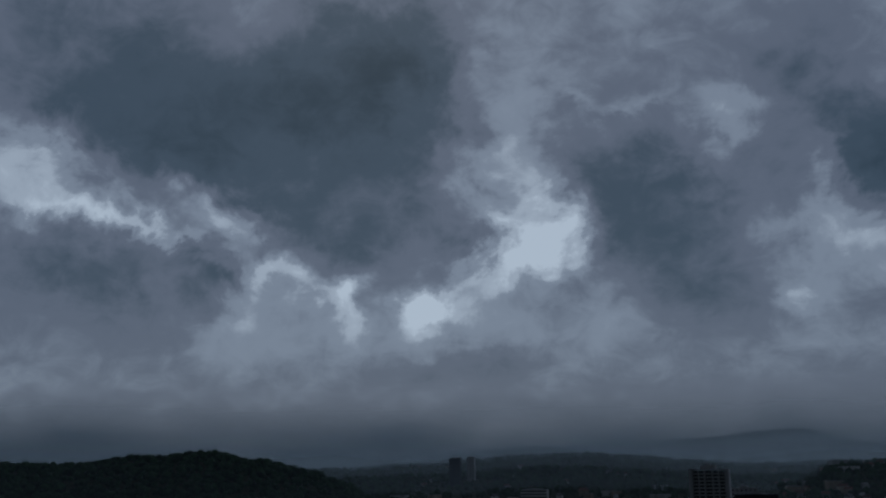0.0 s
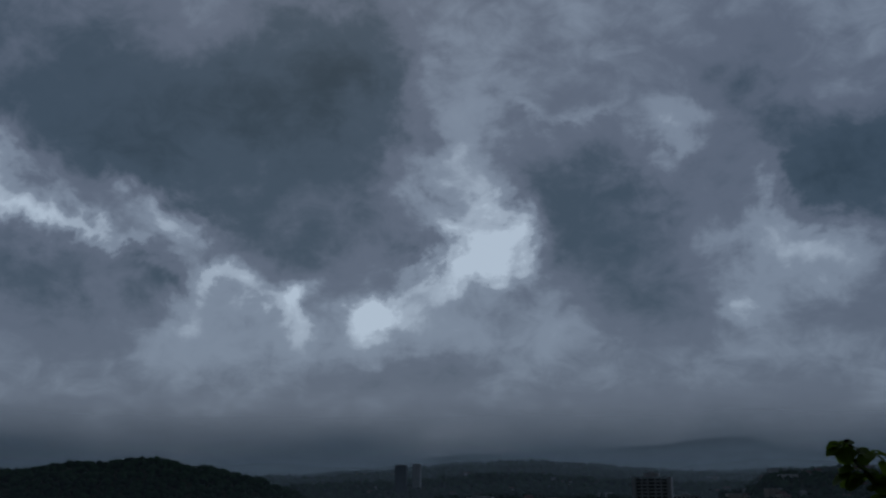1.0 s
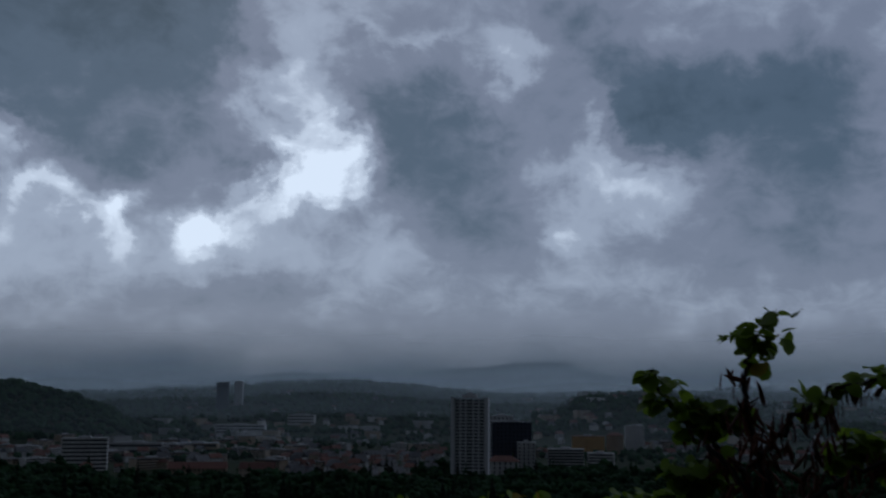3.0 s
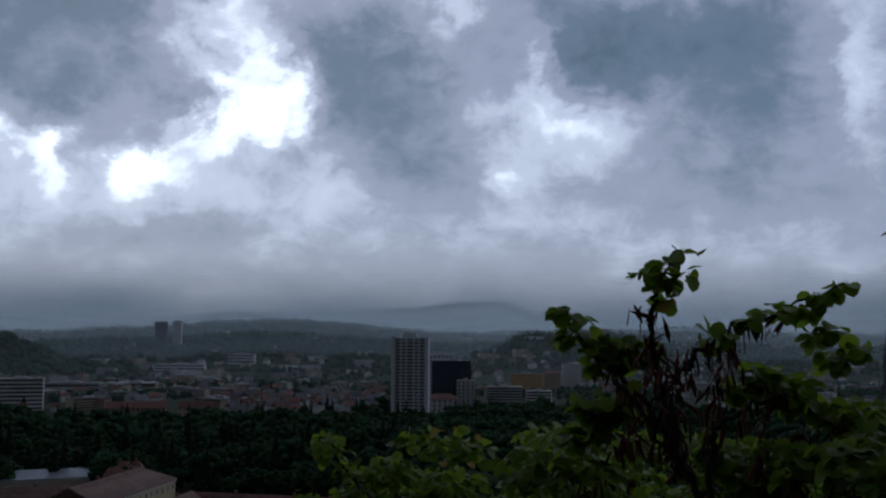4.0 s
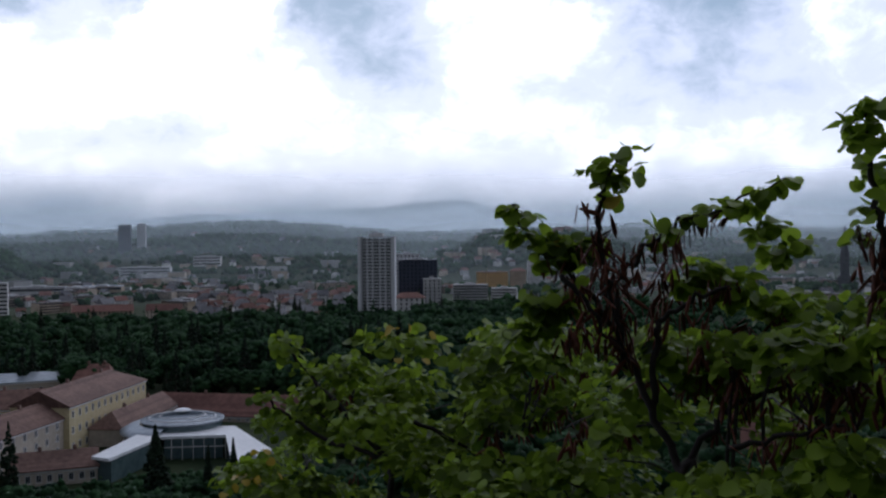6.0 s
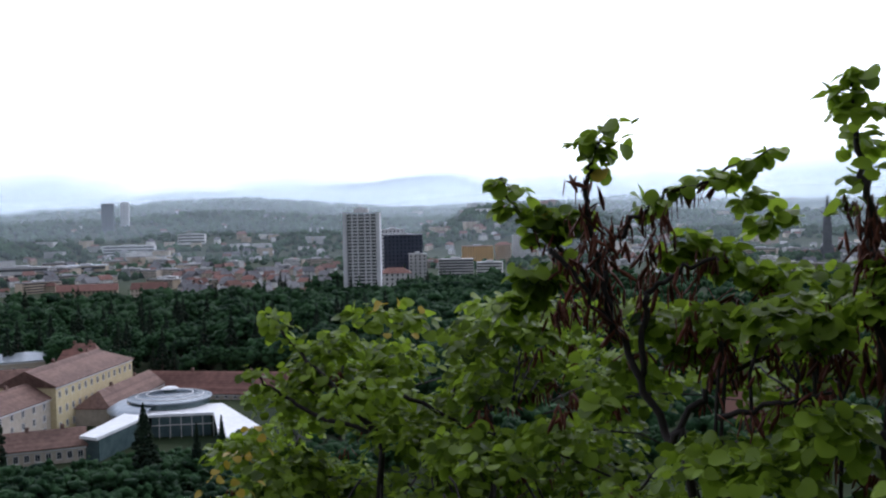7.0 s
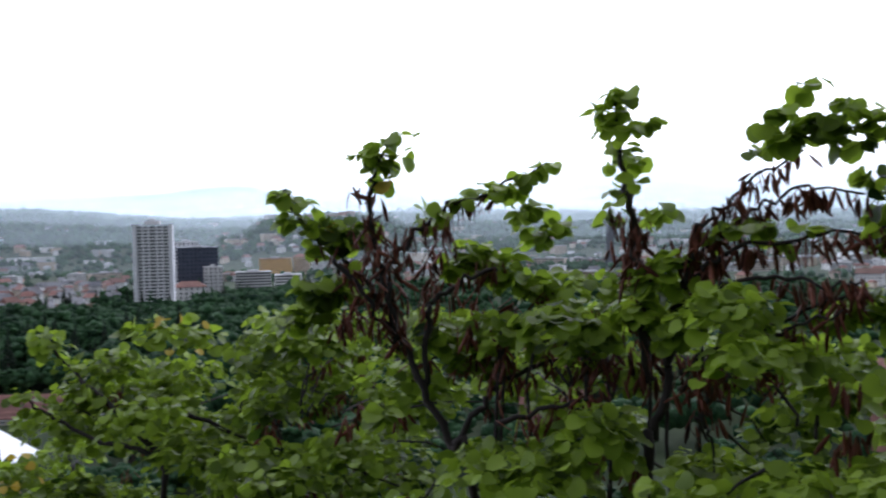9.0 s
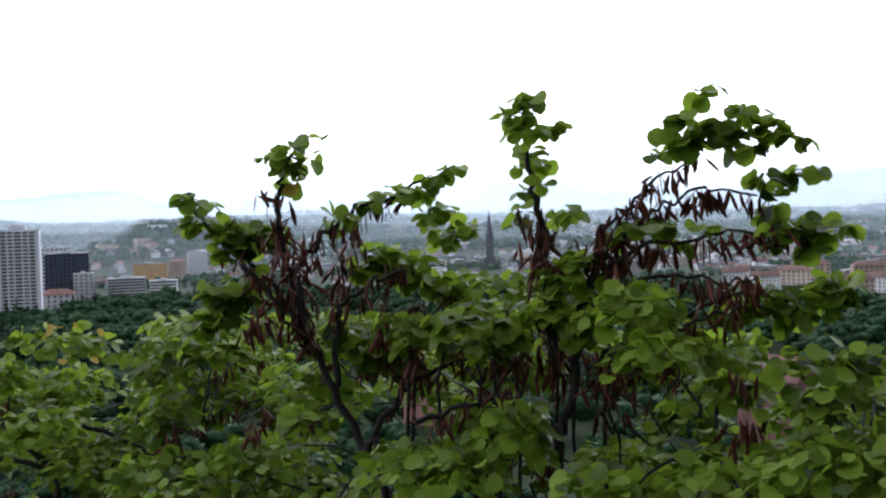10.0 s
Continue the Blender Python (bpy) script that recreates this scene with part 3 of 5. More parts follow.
# ---- the apartment tower ----
def tower():
    D, W, DEP, S = 880.0, 33.5, 20.0, 2.95
    c = out(2.88, D + DEP / 2)
    e = thing("apartment_tower", (c.x, c.y, 0), 2.88 - 5.0, "white high-rise apartment tower with stacked balconies on every storey", "tower block")
    n = 26
    top = n * S
    bm = bmesh.new()
    y0 = -DEP / 2
    box(bm, -W / 2 + 0.4, W / 2 - 0.4, y0 + 1.8, DEP / 2, 0, top)
    part("core", bm, M_concrete, e)
    for x in (-W / 2, W / 2 - 3.2):
        bm = bmesh.new()
        box(bm, x, x + 3.2, y0, DEP / 2 + 0.3, 0, top + 0.8, bevel=0.08)
        part("end_wall", bm, M_white, e, "white rendered end wall")
    bays = [(-13.2, 4.4), (-7.8, 4.0), (-2.7, 5.4), (3.8, 4.0), (8.8, 4.4)]
    for x in (-8.75, -3.75, 2.75, 7.85):
        bm = bmesh.new()
        box(bm, x, x + 0.9, y0 - 0.5, y0 + 1.8, 0, top)
        part("pier", bm, M_white, e)
    cell = {}
    for k in range(1, n):
        z = k * S
        for j, (x, w) in enumerate(bays):
            if j not in cell:
                bm = bmesh.new()
                deep = -1.3 if j % 2 == 0 else 0.2
                box(bm, x, x + w, y0 + deep, y0 + deep + 0.15, 0.0, 1.15)
                box(bm, x, x + w, y0 + deep + 0.15, y0 + 1.8, -0.2, 0.0)
                if j % 2 == 0:
                    box(bm, x, x + 0.15, y0 + deep + 0.15, y0 + 1.8, 0.0, 1.15)
                    box(bm, x + w - 0.15, x + w, y0 + deep + 0.15, y0 + 1.8, 0.0, 1.15)
                a = part("balcony", bm, M_concrete if j % 2 == 0 else M_white, e)
                bm = bmesh.new()
                box(bm, x + 0.3, x + w - 0.3, y0 + 1.66, y0 + 1.76, 0.3, 2.5)
                g = part("window", bm, M_glass, e)
                cell[j] = (a, g)
                a.location.z = g.location.z = z
            else:
                for o in cell[j]:
                    q = o.copy()
                    scene.collection.objects.link(q)
                    q.location.z = z
    bm = bmesh.new()
    box(bm, -W / 2 - 0.3, W / 2 + 0.3, y0 - 0.3, DEP / 2 + 0.5, top + 0.8, top + 1.4)
    part("parapet", bm, M_concrete, e)
    bm = bmesh.new()
    box(bm, -7, 6, -4, 6, top + 1.4, top + 4.6, bevel=0.1)
    box(bm, -3, 1.5, -2, 3, top + 4.6, top + 6.0, bevel=0.1)
    part("roof_plant_room", bm, M_concrete, e)
    bm = bmesh.new()
    for x, h in ((-4, 4), (3.5, 2.5), (9, 2)):
        tube(bm, [(x, 0, top + 1.4), (x, 0, top + 4.6 + h)], [0.12, 0.06], 6)
    part("antenna", bm, M_tile_grey, e)


tower()


# ---- blocks and houses ----
def block(name, place, turn, w, d, h, wall, label, category, storeys, bays, roof=None, roof_mat=None, glass=None, rise=4.0, group="", strip=False):
    """A building with storeys of recessed windows on all sides; its front faces -y."""
    e = thing(name, place, turn, label, category, group)
    bm = bmesh.new()
    box(bm, -w / 2, w / 2, -d / 2, d / 2, -6.0, h)
    part("wall", bm, wall, e)
    s = h / storeys
    bm = None
    if strip:
        for k in range(storeys):
            bm = bmesh.new()
            z = k * s + s * 0.35
            box(bm, -w / 2 + 0.6, w / 2 - 0.6, -d / 2 - 0.12, -d / 2 + 0.02, z, z + s * 0.45)
            part("window_band", bm, glass or M_glass, e)
    else:
        ww = w / bays
        far = group.endswith("town")
        shared = None
        b2 = bmesh.new() if far else None
        for k in range(storeys):
            for j in range(bays):
                x, z = -w / 2 + ww * (j + 0.5), k * s + s * 0.3
                if far:
                    box(b2, x - ww * 0.18, x + ww * 0.18, -d / 2 - 0.09, -d / 2 + 0.04, z, z + s * 0.5)
                elif shared is None:
                    b3 = bmesh.new()
                    box(b3, -ww * 0.18, ww * 0.18, -0.05, 0.08, 0, s * 0.5)
                    shared = part("window", b3, glass or M_glass, e)
                    shared.location = (x, -d / 2 - 0.04, z)
                else:
                    q = shared.copy()
                    scene.collection.objects.link(q)
                    q.location = (x, -d / 2 - 0.04, z)
        if far:
            tagged(part("window_pattern", b2, glass or M_glass, e), kind="stuff")
    if roof == "gable":
        bm = bmesh.new()
        gable_roof(bm, -w / 2, w / 2, -d / 2, d / 2, h, h + rise, 0.6)
        b = part("roof", bm, roof_mat, e)
        bm = bmesh.new()
        for x in (-w / 2 + 0.01, w / 2 - 0.31):
            v = [bm.verts.new(p) for p in ((x, -d / 2, h), (x, d / 2, h), (x, 0, h + rise * 0.93), (x + 0.3, -d / 2, h), (x + 0.3, d / 2, h), (x + 0.3, 0, h + rise * 0.93))]
            for q in ((0, 2, 1), (3, 4, 5), (0, 3, 5, 2), (1, 2, 5, 4)):
                bm.faces.new([v[i] for i in q])
        part("gable", bm, wall, e)
        bm = bmesh.new()
        box(bm, w * 0.2, w * 0.2 + 0.9, -0.5, 0.5, h + rise * 0.6, h + rise + 1.0, bevel=0.06)
        part("chimney", bm, M_tile_brown, e)
    elif roof == "hip":
        bm = bmesh.new()
        gable_roof(bm, -w / 2, w / 2, -d / 2, d / 2, h, h + rise, 0.6, d * 0.45, d * 0.45)
        part("roof", bm, roof_mat, e)
    else:
        bm = bmesh.new()
        box(bm, -w / 2 - 0.25, w / 2 + 0.25, -d / 2 - 0.25, d / 2 + 0.25, h, h + 0.7)
        part("roof", bm, roof_mat or M_concrete, e)
        bm = bmesh.new()
        box(bm, -w * 0.15, w * 0.12, -d * 0.2, d * 0.2, h + 0.7, h + 2.6, bevel=0.1)
        part("roof_hut", bm, M_concrete, e)
    return e


def put(az, d):
    p = out(az, d)
    return (p.x, p.y, ground_z(p.x, p.y))


block("office_block", put(0.5, 1010), 2, 40, 18, 54, M_navy, "dark navy glass office block beside the tower", "office block", 14, 10, glass=M_glass, roof_mat=M_navy)
block("service_block", put(1.1, 1075), 0, 26, 14, 59, M_white, "white service block with a flat roof", "office block", 15, 6)
block("low_office", put(-0.35, 985), 0, 18, 14, 35, M_house_white, "beige block with a flat roof beside the dark offices", "office block", 10, 4)
block("shop_hall", put(1.0, 930), 0, 30, 18, 20, M_house_white, "low pale hall with a hipped red roof", "hall", 5, 6, "hip", M_tile_red, rise=5)
block("orange_apartments", put(-3.9, 1450), -6, 46, 18, 26, M_orange, "orange-yellow apartment house with rows of windows", "apartment house", 8, 12, roof_mat=M_tile_red)
block("apartment_house", put(-5.4, 1480), -10, 24, 16, 27, M_house_warm, "pinkish apartment house with a red roof", "apartment house", 8, 7, "hip", M_tile_red)
block("apartment_house", put(-6.5, 1500), -4, 28, 16, 40, M_white, "white high apartment slab among trees", "apartment house", 12, 8)
block("apartment_house", put(-2.6, 1180), -3, 42, 16, 20, M_house_white, "long white apartment house with balconies", "apartment house", 6, 10, strip=True)
block("apartment_house", put(-4.6, 1150), -8, 30, 15, 17, M_house_white, "white apartment house with balconies", "apartment house", 5, 8, strip=True)
block("apartment_house", put(17.1, 2300), 10, 26, 22, 62, M_navy, "dark slab tower at the foot of the ridge", "tower block", 20, 6)
block("apartment_house", put(16.2, 2320), 10, 18, 20, 60, M_white, "white slab tower at the foot of the ridge", "tower block", 20, 5)
block("long_hall", put(16.0, 1900), 6, 92, 26, 16, M_white, "long low white hall with window bands", "hall", 3, 14, strip=True)
block("long_hall", put(12.6, 2050), 4, 54, 26, 18, M_house_white, "long low pale hall with window bands", "hall", 3, 10, strip=True)
block("apartment_house", put(24.3, 1120), 20, 46, 18, 33, M_house_white, "pale apartment house with continuous balcony bands", "apartment house", 8, 8, strip=True)
block("factory_hall", put(21.6, 1430), 14, 70, 30, 15, M_house_white, "pale hall with a dark window band", "hall", 2, 10, strip=True, roof_mat=M_tile_grey)
block("factory_hall", put(18.3, 1440), 8, 54, 26, 14, M_house_warm, "low factory hall with a grey metal roof", "hall", 2, 8, strip=True, roof_mat=M_metal_roof)
block("long_house", put(18.3, 1010), 12, 56, 14, 8, M_house_warm, "long house with a red tiled roof", "house", 2, 14, "gable", M_tile_red, rise=6)
block("long_house", put(15.0, 1000), 2, 34, 14, 8, M_house_warm, "long house with a red tiled roof", "house", 2, 9, "gable", M_tile_red, rise=6)


for az, d, w, h in ((-39.0, 1000, 26, 13), (-40.6, 1060, 34, 15), (-42.2, 960, 24, 12), (-43.6, 900, 30, 16), (-45.2, 960, 28, 14), (-46.8, 900, 30, 15), (-41.4, 1150, 40, 17), (-44.4, 1120, 36, 16), (-37.4, 1080, 26, 13), (-48.5, 980, 30, 15)):
    block("street_house", put(az, d), az + 14 * math.sin(d), w, 14, h, M_house_warm if w > 29 else M_house_white, "beige street house with a brown tiled roof", "house", 4, 7, "hip" if w > 29 else "gable", M_tile_brown, rise=5, group="street houses of the town")


def town():
    """Houses of the valley: four plain types, repeated."""
    rng = np.random.default_rng(5)
    types = [
        block("town_house", (0, 0, 0), 0, 14, 11, 8.5, M_house_white, "pale town house with a red tiled roof", "house", 3, 4, "gable", M_tile_red, rise=5, group="houses of the town"),
        block("town_house", (0, 0, 0), 0, 18, 12, 11, M_house_warm, "warm-coloured town house with a hipped red roof", "house", 3, 5, "hip", M_tile_red, rise=5, group="houses of the town"),
        block("town_house", (0, 0, 0), 0, 12, 13, 9, M_house_white, "white town house with a grey roof", "house", 3, 3, "gable", M_tile_grey, rise=5.5, group="houses of the town"),
        block("apartment_block", (0, 0, 0), 0, 34, 14, 15, M_house_white, "pale apartment block with a flat roof", "apartment house", 5, 8, strip=True, group="blocks of the town"),
        block("apartment_block", (0, 0, 0), 0, 48, 16, 12, M_house_warm, "long flat-roofed concrete apartment block", "apartment house", 4, 10, strip=True, roof_mat=M_tile_grey, group="blocks of the town"),
    ]
    used = [False] * 5
    made = 0
    spots = []
    for _ in range(105):
        spots.append((rng.uniform(4.6, 13.5), rng.uniform(900, 1320), int(rng.choice([0, 0, 1, 2, 2, 2]))))
    for _ in range(90):
        spots.append((rng.uniform(-50, -8), rng.uniform(1050, 1700), int(rng.choice([0, 1, 2, 3, 4]))))
    for _ in range(105):
        spots.append((rng.uniform(12, 30), rng.uniform(1080, 1800), int(rng.choice([0, 1, 2, 3, 4, 4]))))
    for _ in range(620):
        spots.append((rng.uniform(-50, 30), 1350 + 1650 * rng.uniform() ** 1.15, int(rng.choice([0, 0, 1, 2, 2, 3, 4]))))
    for _ in range(40):
        spots.append((rng.uniform(-9, -1), rng.uniform(1750, 2250), int(rng.integers(3))))
    heaps = [bmesh.new() for _ in range(4)]

    def plain_house(m, k):
        """A far house: walls and roof only, joined with the rest of the far town."""
        w, d, h = ((14, 11, 8.5), (18, 12, 11), (12, 13, 9), (30, 14, 15), (40, 16, 12))[k]
        wall, roof = heaps[k % 2], heaps[2 + (k > 1)]
        for bm, draw in ((wall, lambda q: box(q, -w / 2, w / 2, -d / 2, d / 2, -5, h)),
                         (roof, (lambda q: gable_roof(q, -w / 2, w / 2, -d / 2, d / 2, h, h + 5)) if k < 3 else (lambda q: box(q, -w / 2 - 0.3, w / 2 + 0.3, -d / 2 - 0.3, d / 2 + 0.3, h, h + 0.8)))):
            n = len(bm.verts)
            draw(bm)
            bm.verts.ensure_lookup_table()
            for v in bm.verts[n:]:
                v.co = m @ v.co

    for az, d, k in spots:
        x, y, _ = out(az, d)
        z = ground_z(x, y)
        if z > 92 or (z > 45 and rng.uniform() < 0.45) or (az > 20.5 and z > 12) or (-6 < az < 5 and d < 1250) or (-8 < az < -2 and 1350 < d < 1600):
            continue
        s = rng.uniform(0.62, 1.05)
        m = Matrix.Translation((x, y, z)) @ Matrix.Rotation(radians(az + rng.uniform(-50, 50)), 4, "Z") @ Matrix.Scale(s, 4)
        if d > 1640:
            plain_house(m, k)
            continue
        if not used[k]:
            types[k].matrix_basis, used[k] = m, True
        else:
            copy_thing(types[k], m)
    e = thing("far_town", (0, 0, 0), 0, "pale houses of the far town among trees", "town", kind="stuff")
    for name, bm, mat in zip(("pale_walls", "warm_walls", "tiled_roofs", "grey_roofs"), heaps, (M_far_pale, M_far_warm, M_far_red, M_far_grey)):
        tagged(part(name, bm, mat, e), kind="stuff")


town()


def church():
    d = 1500.0
    p = out(-23.45, d)
    e = thing("church", (p.x, p.y, 0), -23, "church with a tall dark pointed spire", "church")
    bm = bmesh.new()
    box(bm, -6, 6, -6, 6, -1, 46, bevel=0.2)
    part("bell_tower", bm, M_stone, e)
    bm = bmesh.new()
    bmesh.ops.create_cone(bm, segments=8, radius1=6.6, radius2=0.15, depth=46, cap_ends=True, matrix=Matrix.Translation((0, 0, 69)))
    part("spire", bm, M_stone, e)
    for x, y in ((-5, -5), (5, -5), (5, 5), (-5, 5)):
        bm = bmesh.new()
        bmesh.ops.create_cone(bm, segments=6, radius1=1.3, radius2=0.1, depth=11, cap_ends=True, matrix=Matrix.Translation((x, y, 51)))
        part("pinnacle", bm, M_stone, e)
    bm = bmesh.new()
    box(bm, -9, 9, 6.1, 52, -1, 16)
    part("nave", bm, M_stone, e)
    bm = bmesh.new()
    gable_roof(bm, 6.5, 52, -9, 9, 16, 28, 0.4)
    bmesh.ops.rotate(bm, verts=bm.verts, cent=(0, 0, 0), matrix=Matrix.Rotation(radians(90), 3, "Z"))
    part("roof", bm, M_tile_grey, e)


church()


# ---- the courtyard buildings at the foot of the hill ----
def frame_of(a, b):
    """A matrix whose x runs from a to b on the ground plan and whose y points to the left of that line."""
    a, b = Vector((a[0], a[1], 0)), Vector((b[0], b[1], 0))
    u = (b - a).normalized()
    v = Vector((-u.y, u.x, 0))
    m = Matrix.Identity(4)
    m.col[0][:3], m.col[1][:3], m.col[3][:3] = u, v, a
    return m, (b - a).length


def roof_tiles(parent, mat, L, eave_y, ridge_y, z0, z1, rows, cols, x0=0.0, taper0=0.0, taper1=0.0):
    """Courses of tile as thin overlapping strips, each a piece of its own."""
    w = (ridge_y - eave_y) / rows
    for i in range(rows):
        t0, t1 = i / rows, (i + 1) / rows
        a0, a1 = x0 + taper0 * t0, x0 + L - taper1 * t0
        b0, b1 = x0 + taper0 * t1, x0 + L - taper1 * t1
        y0, y1 = eave_y + w * i, eave_y + w * (i + 1)
        za, zb = z0 + (z1 - z0) * t0, z0 + (z1 - z0) * t1
        v = [(a0, y0, za + 0.14), (a1, y0, za + 0.14), (b1, y1, zb + 0.06), (b0, y1, zb + 0.06),
             (a0, y0, za - 0.02), (a1, y0, za - 0.02), (b1, y1, zb - 0.02), (b0, y1, zb - 0.02)]
        raw("tile_course", v, [(0, 1, 2, 3), (7, 6, 5, 4), (0, 4, 5, 1), (1, 5, 6, 2), (2, 6, 7, 3), (3, 7, 4, 0)], mat, parent)


def wing(name, a, b, width, eave, ridge, wall, roof_mat, label, storeys=2, bays=10, hip0=0.0, hip1=0.0, tint="", side=1, base=0.0, back=False):
    """A long wing whose front runs from a to b; the house lies on the left of that line."""
    m, L = frame_of(a, b)
    e = thing(name, (0, 0, 0), 0, label, "building", "courtyard buildings")
    e.matrix_basis = m
    bm = bmesh.new()
    box(bm, 0, L, 0, width, base - 3, eave)
    part("wall", bm, wall, e)
    bm = bmesh.new()
    gable_roof(bm, 0, L, 0, width, eave, ridge, 0.7, hip0, hip1)
    roof = part("roof", bm, roof_mat, e)
    rows = 9
    roof_tiles(roof, roof_mat, L + 1.4, -0.7, width / 2, eave, ridge, rows, 0, -0.7, hip0, hip1)
    for x, h in ((0.0, hip0), (L, hip1)):
        if h == 0:
            bm = bmesh.new()
            s = 0.02 if x == 0 else -0.32
            v = [bm.verts.new(p) for p in ((x + s, 0, eave), (x + s, width, eave), (x + s, width / 2, ridge - 0.4), (x + s + 0.3, 0, eave), (x + s + 0.3, width, eave), (x + s + 0.3, width / 2, ridge - 0.4))]
            for q in ((0, 2, 1), (3, 4, 5), (0, 3, 5, 2), (1, 2, 5, 4)):
                bm.faces.new([v[i] for i in q])
            part("gable", bm, wall, e)
    bm = bmesh.new()
    box(bm, -0.3, L + 0.3, -0.35, -0.003, eave - 0.9, eave - 0.35, bevel=0.05)
    part("cornice", bm, M_white, e, "pale cornice under the eaves")
    s = (eave - base) / storeys
    shared = None
    for k in range(storeys):
        for j in range(bays):
            loc = (L * (j + 0.5) / bays, 0, base + k * s + s * 0.28)
            if shared is None:
                b2 = bmesh.new()
                box(b2, -0.65, 0.65, -0.06, 0.1, 0, 2.1)
                w = part("window", b2, M_glass, e)
                b2 = bmesh.new()
                for x0, x1, z0, z1 in ((-0.8, -0.65, -0.1, 2.25), (0.65, 0.8, -0.1, 2.25), (-0.65, 0.65, 2.1, 2.25), (-0.95, 0.95, -0.25, -0.1), (-0.04, 0.04, 0.0, 2.1)):
                    box(b2, x0, x1, -0.16, 0.05, z0, z1)
                f = part("frame", b2, M_white, w)
                shared = w
                w.location = loc
            else:
                q = shared.copy()
                scene.collection.objects.link(q)
                q.location = loc
                for ch in shared.children:
                    c2 = ch.copy()
                    scene.collection.objects.link(c2)
                    c2.parent = q
    for x in (L * 0.3, L * 0.72):
        bm = bmesh.new()
        box(bm, x, x + 1.1, width * 0.5 - 0.5, width * 0.5 + 0.5, ridge - 1.2, ridge + 1.3, bevel=0.06)
        part("chimney", bm, M_tile_brown, e)
    return e


PA, PB = spot(20.13, -8.96, 17.0), spot(16.09, -7.71, 17.0)
u = (PB - PA).normalized()
nrm = Vector((u.y, -u.x, 0))
main = wing("main_wing", PA, PB, 22, 17.0, 22.6, M_plaster_yellow, M_tile_brown, "yellow three-storey wing with a weathered brown tiled roof", 3, 13, 0.0, 11.0)
# lower lean wing in front of the yellow front
A2, B2 = PA + u * 14 + nrm * 13, PB + nrm * 13 + u * 1
wing("court_wing", A2, B2, 12.8, 6.5, 12.0, M_plaster_beige, M_tile_brown, "low wing with a brown tiled roof along the yellow wing", 1, 10, 6.0, 0.0)
# long red roof across the far side of the court
A3, B3 = PB + u * 2 + nrm * 4, out(7.6, 404)
wing("far_wing", A3 + Vector((0, -2, 0)), B3 + Vector((0, -2, 0)), 15, 2.5, 10.6, M_plaster_beige, M_tile_red, "long low wing with a red tiled roof", 1, 16, 0.0, 0.0)
wing("far_wing", out(7.4, 400), out(1.0, 404), 15, 3.5, 11.6, M_plaster_beige, M_tile_red, "low wing with a red tiled roof among the trees", 1, 14)
# wings to the west
A4, B4 = spot(23.9, -10.49, 13.0), spot(20.0, -9.42, 13.0)
wing("side_wing", A4 - (B4 - A4).normalized() * 26, B4, 16, 13.0, 18.5, M_plaster_beige, M_tile_brown, "beige wing with a brown tiled roof", 3, 11)
A5, B5 = spot(25.6, -8.80, 15.0), spot(21.5, -8.88, 15.0)
wing("back_wing", A5 - (B5 - A5).normalized() * 22, B5, 14, 15.0, 21.0, M_plaster_yellow, M_tile_brown, "yellow wing with a brown tiled roof", 3, 12)
A6, B6 = out(27.0, 470), out(20.6, 470)
e6 = wing("metal_hall", A6, B6, 22, 13.5, 16.2, M_plaster_beige, M_metal_roof, "hall with a blue-grey metal roof", 2, 10)
wing("red_house", out(19.9, 455), out(17.9, 452), 13, 15, 21, M_plaster_beige, M_tile_red, "house with a dull red roof behind the yellow wing", 3, 5, 3, 3)


wing("annex", spot(23.1, -12.2, 5.0), spot(18.7, -12.2, 5.0), 14, 5.0, 9.5, M_plaster_beige, M_tile_brown, "low annex with a dark brown tiled roof", 1, 8)


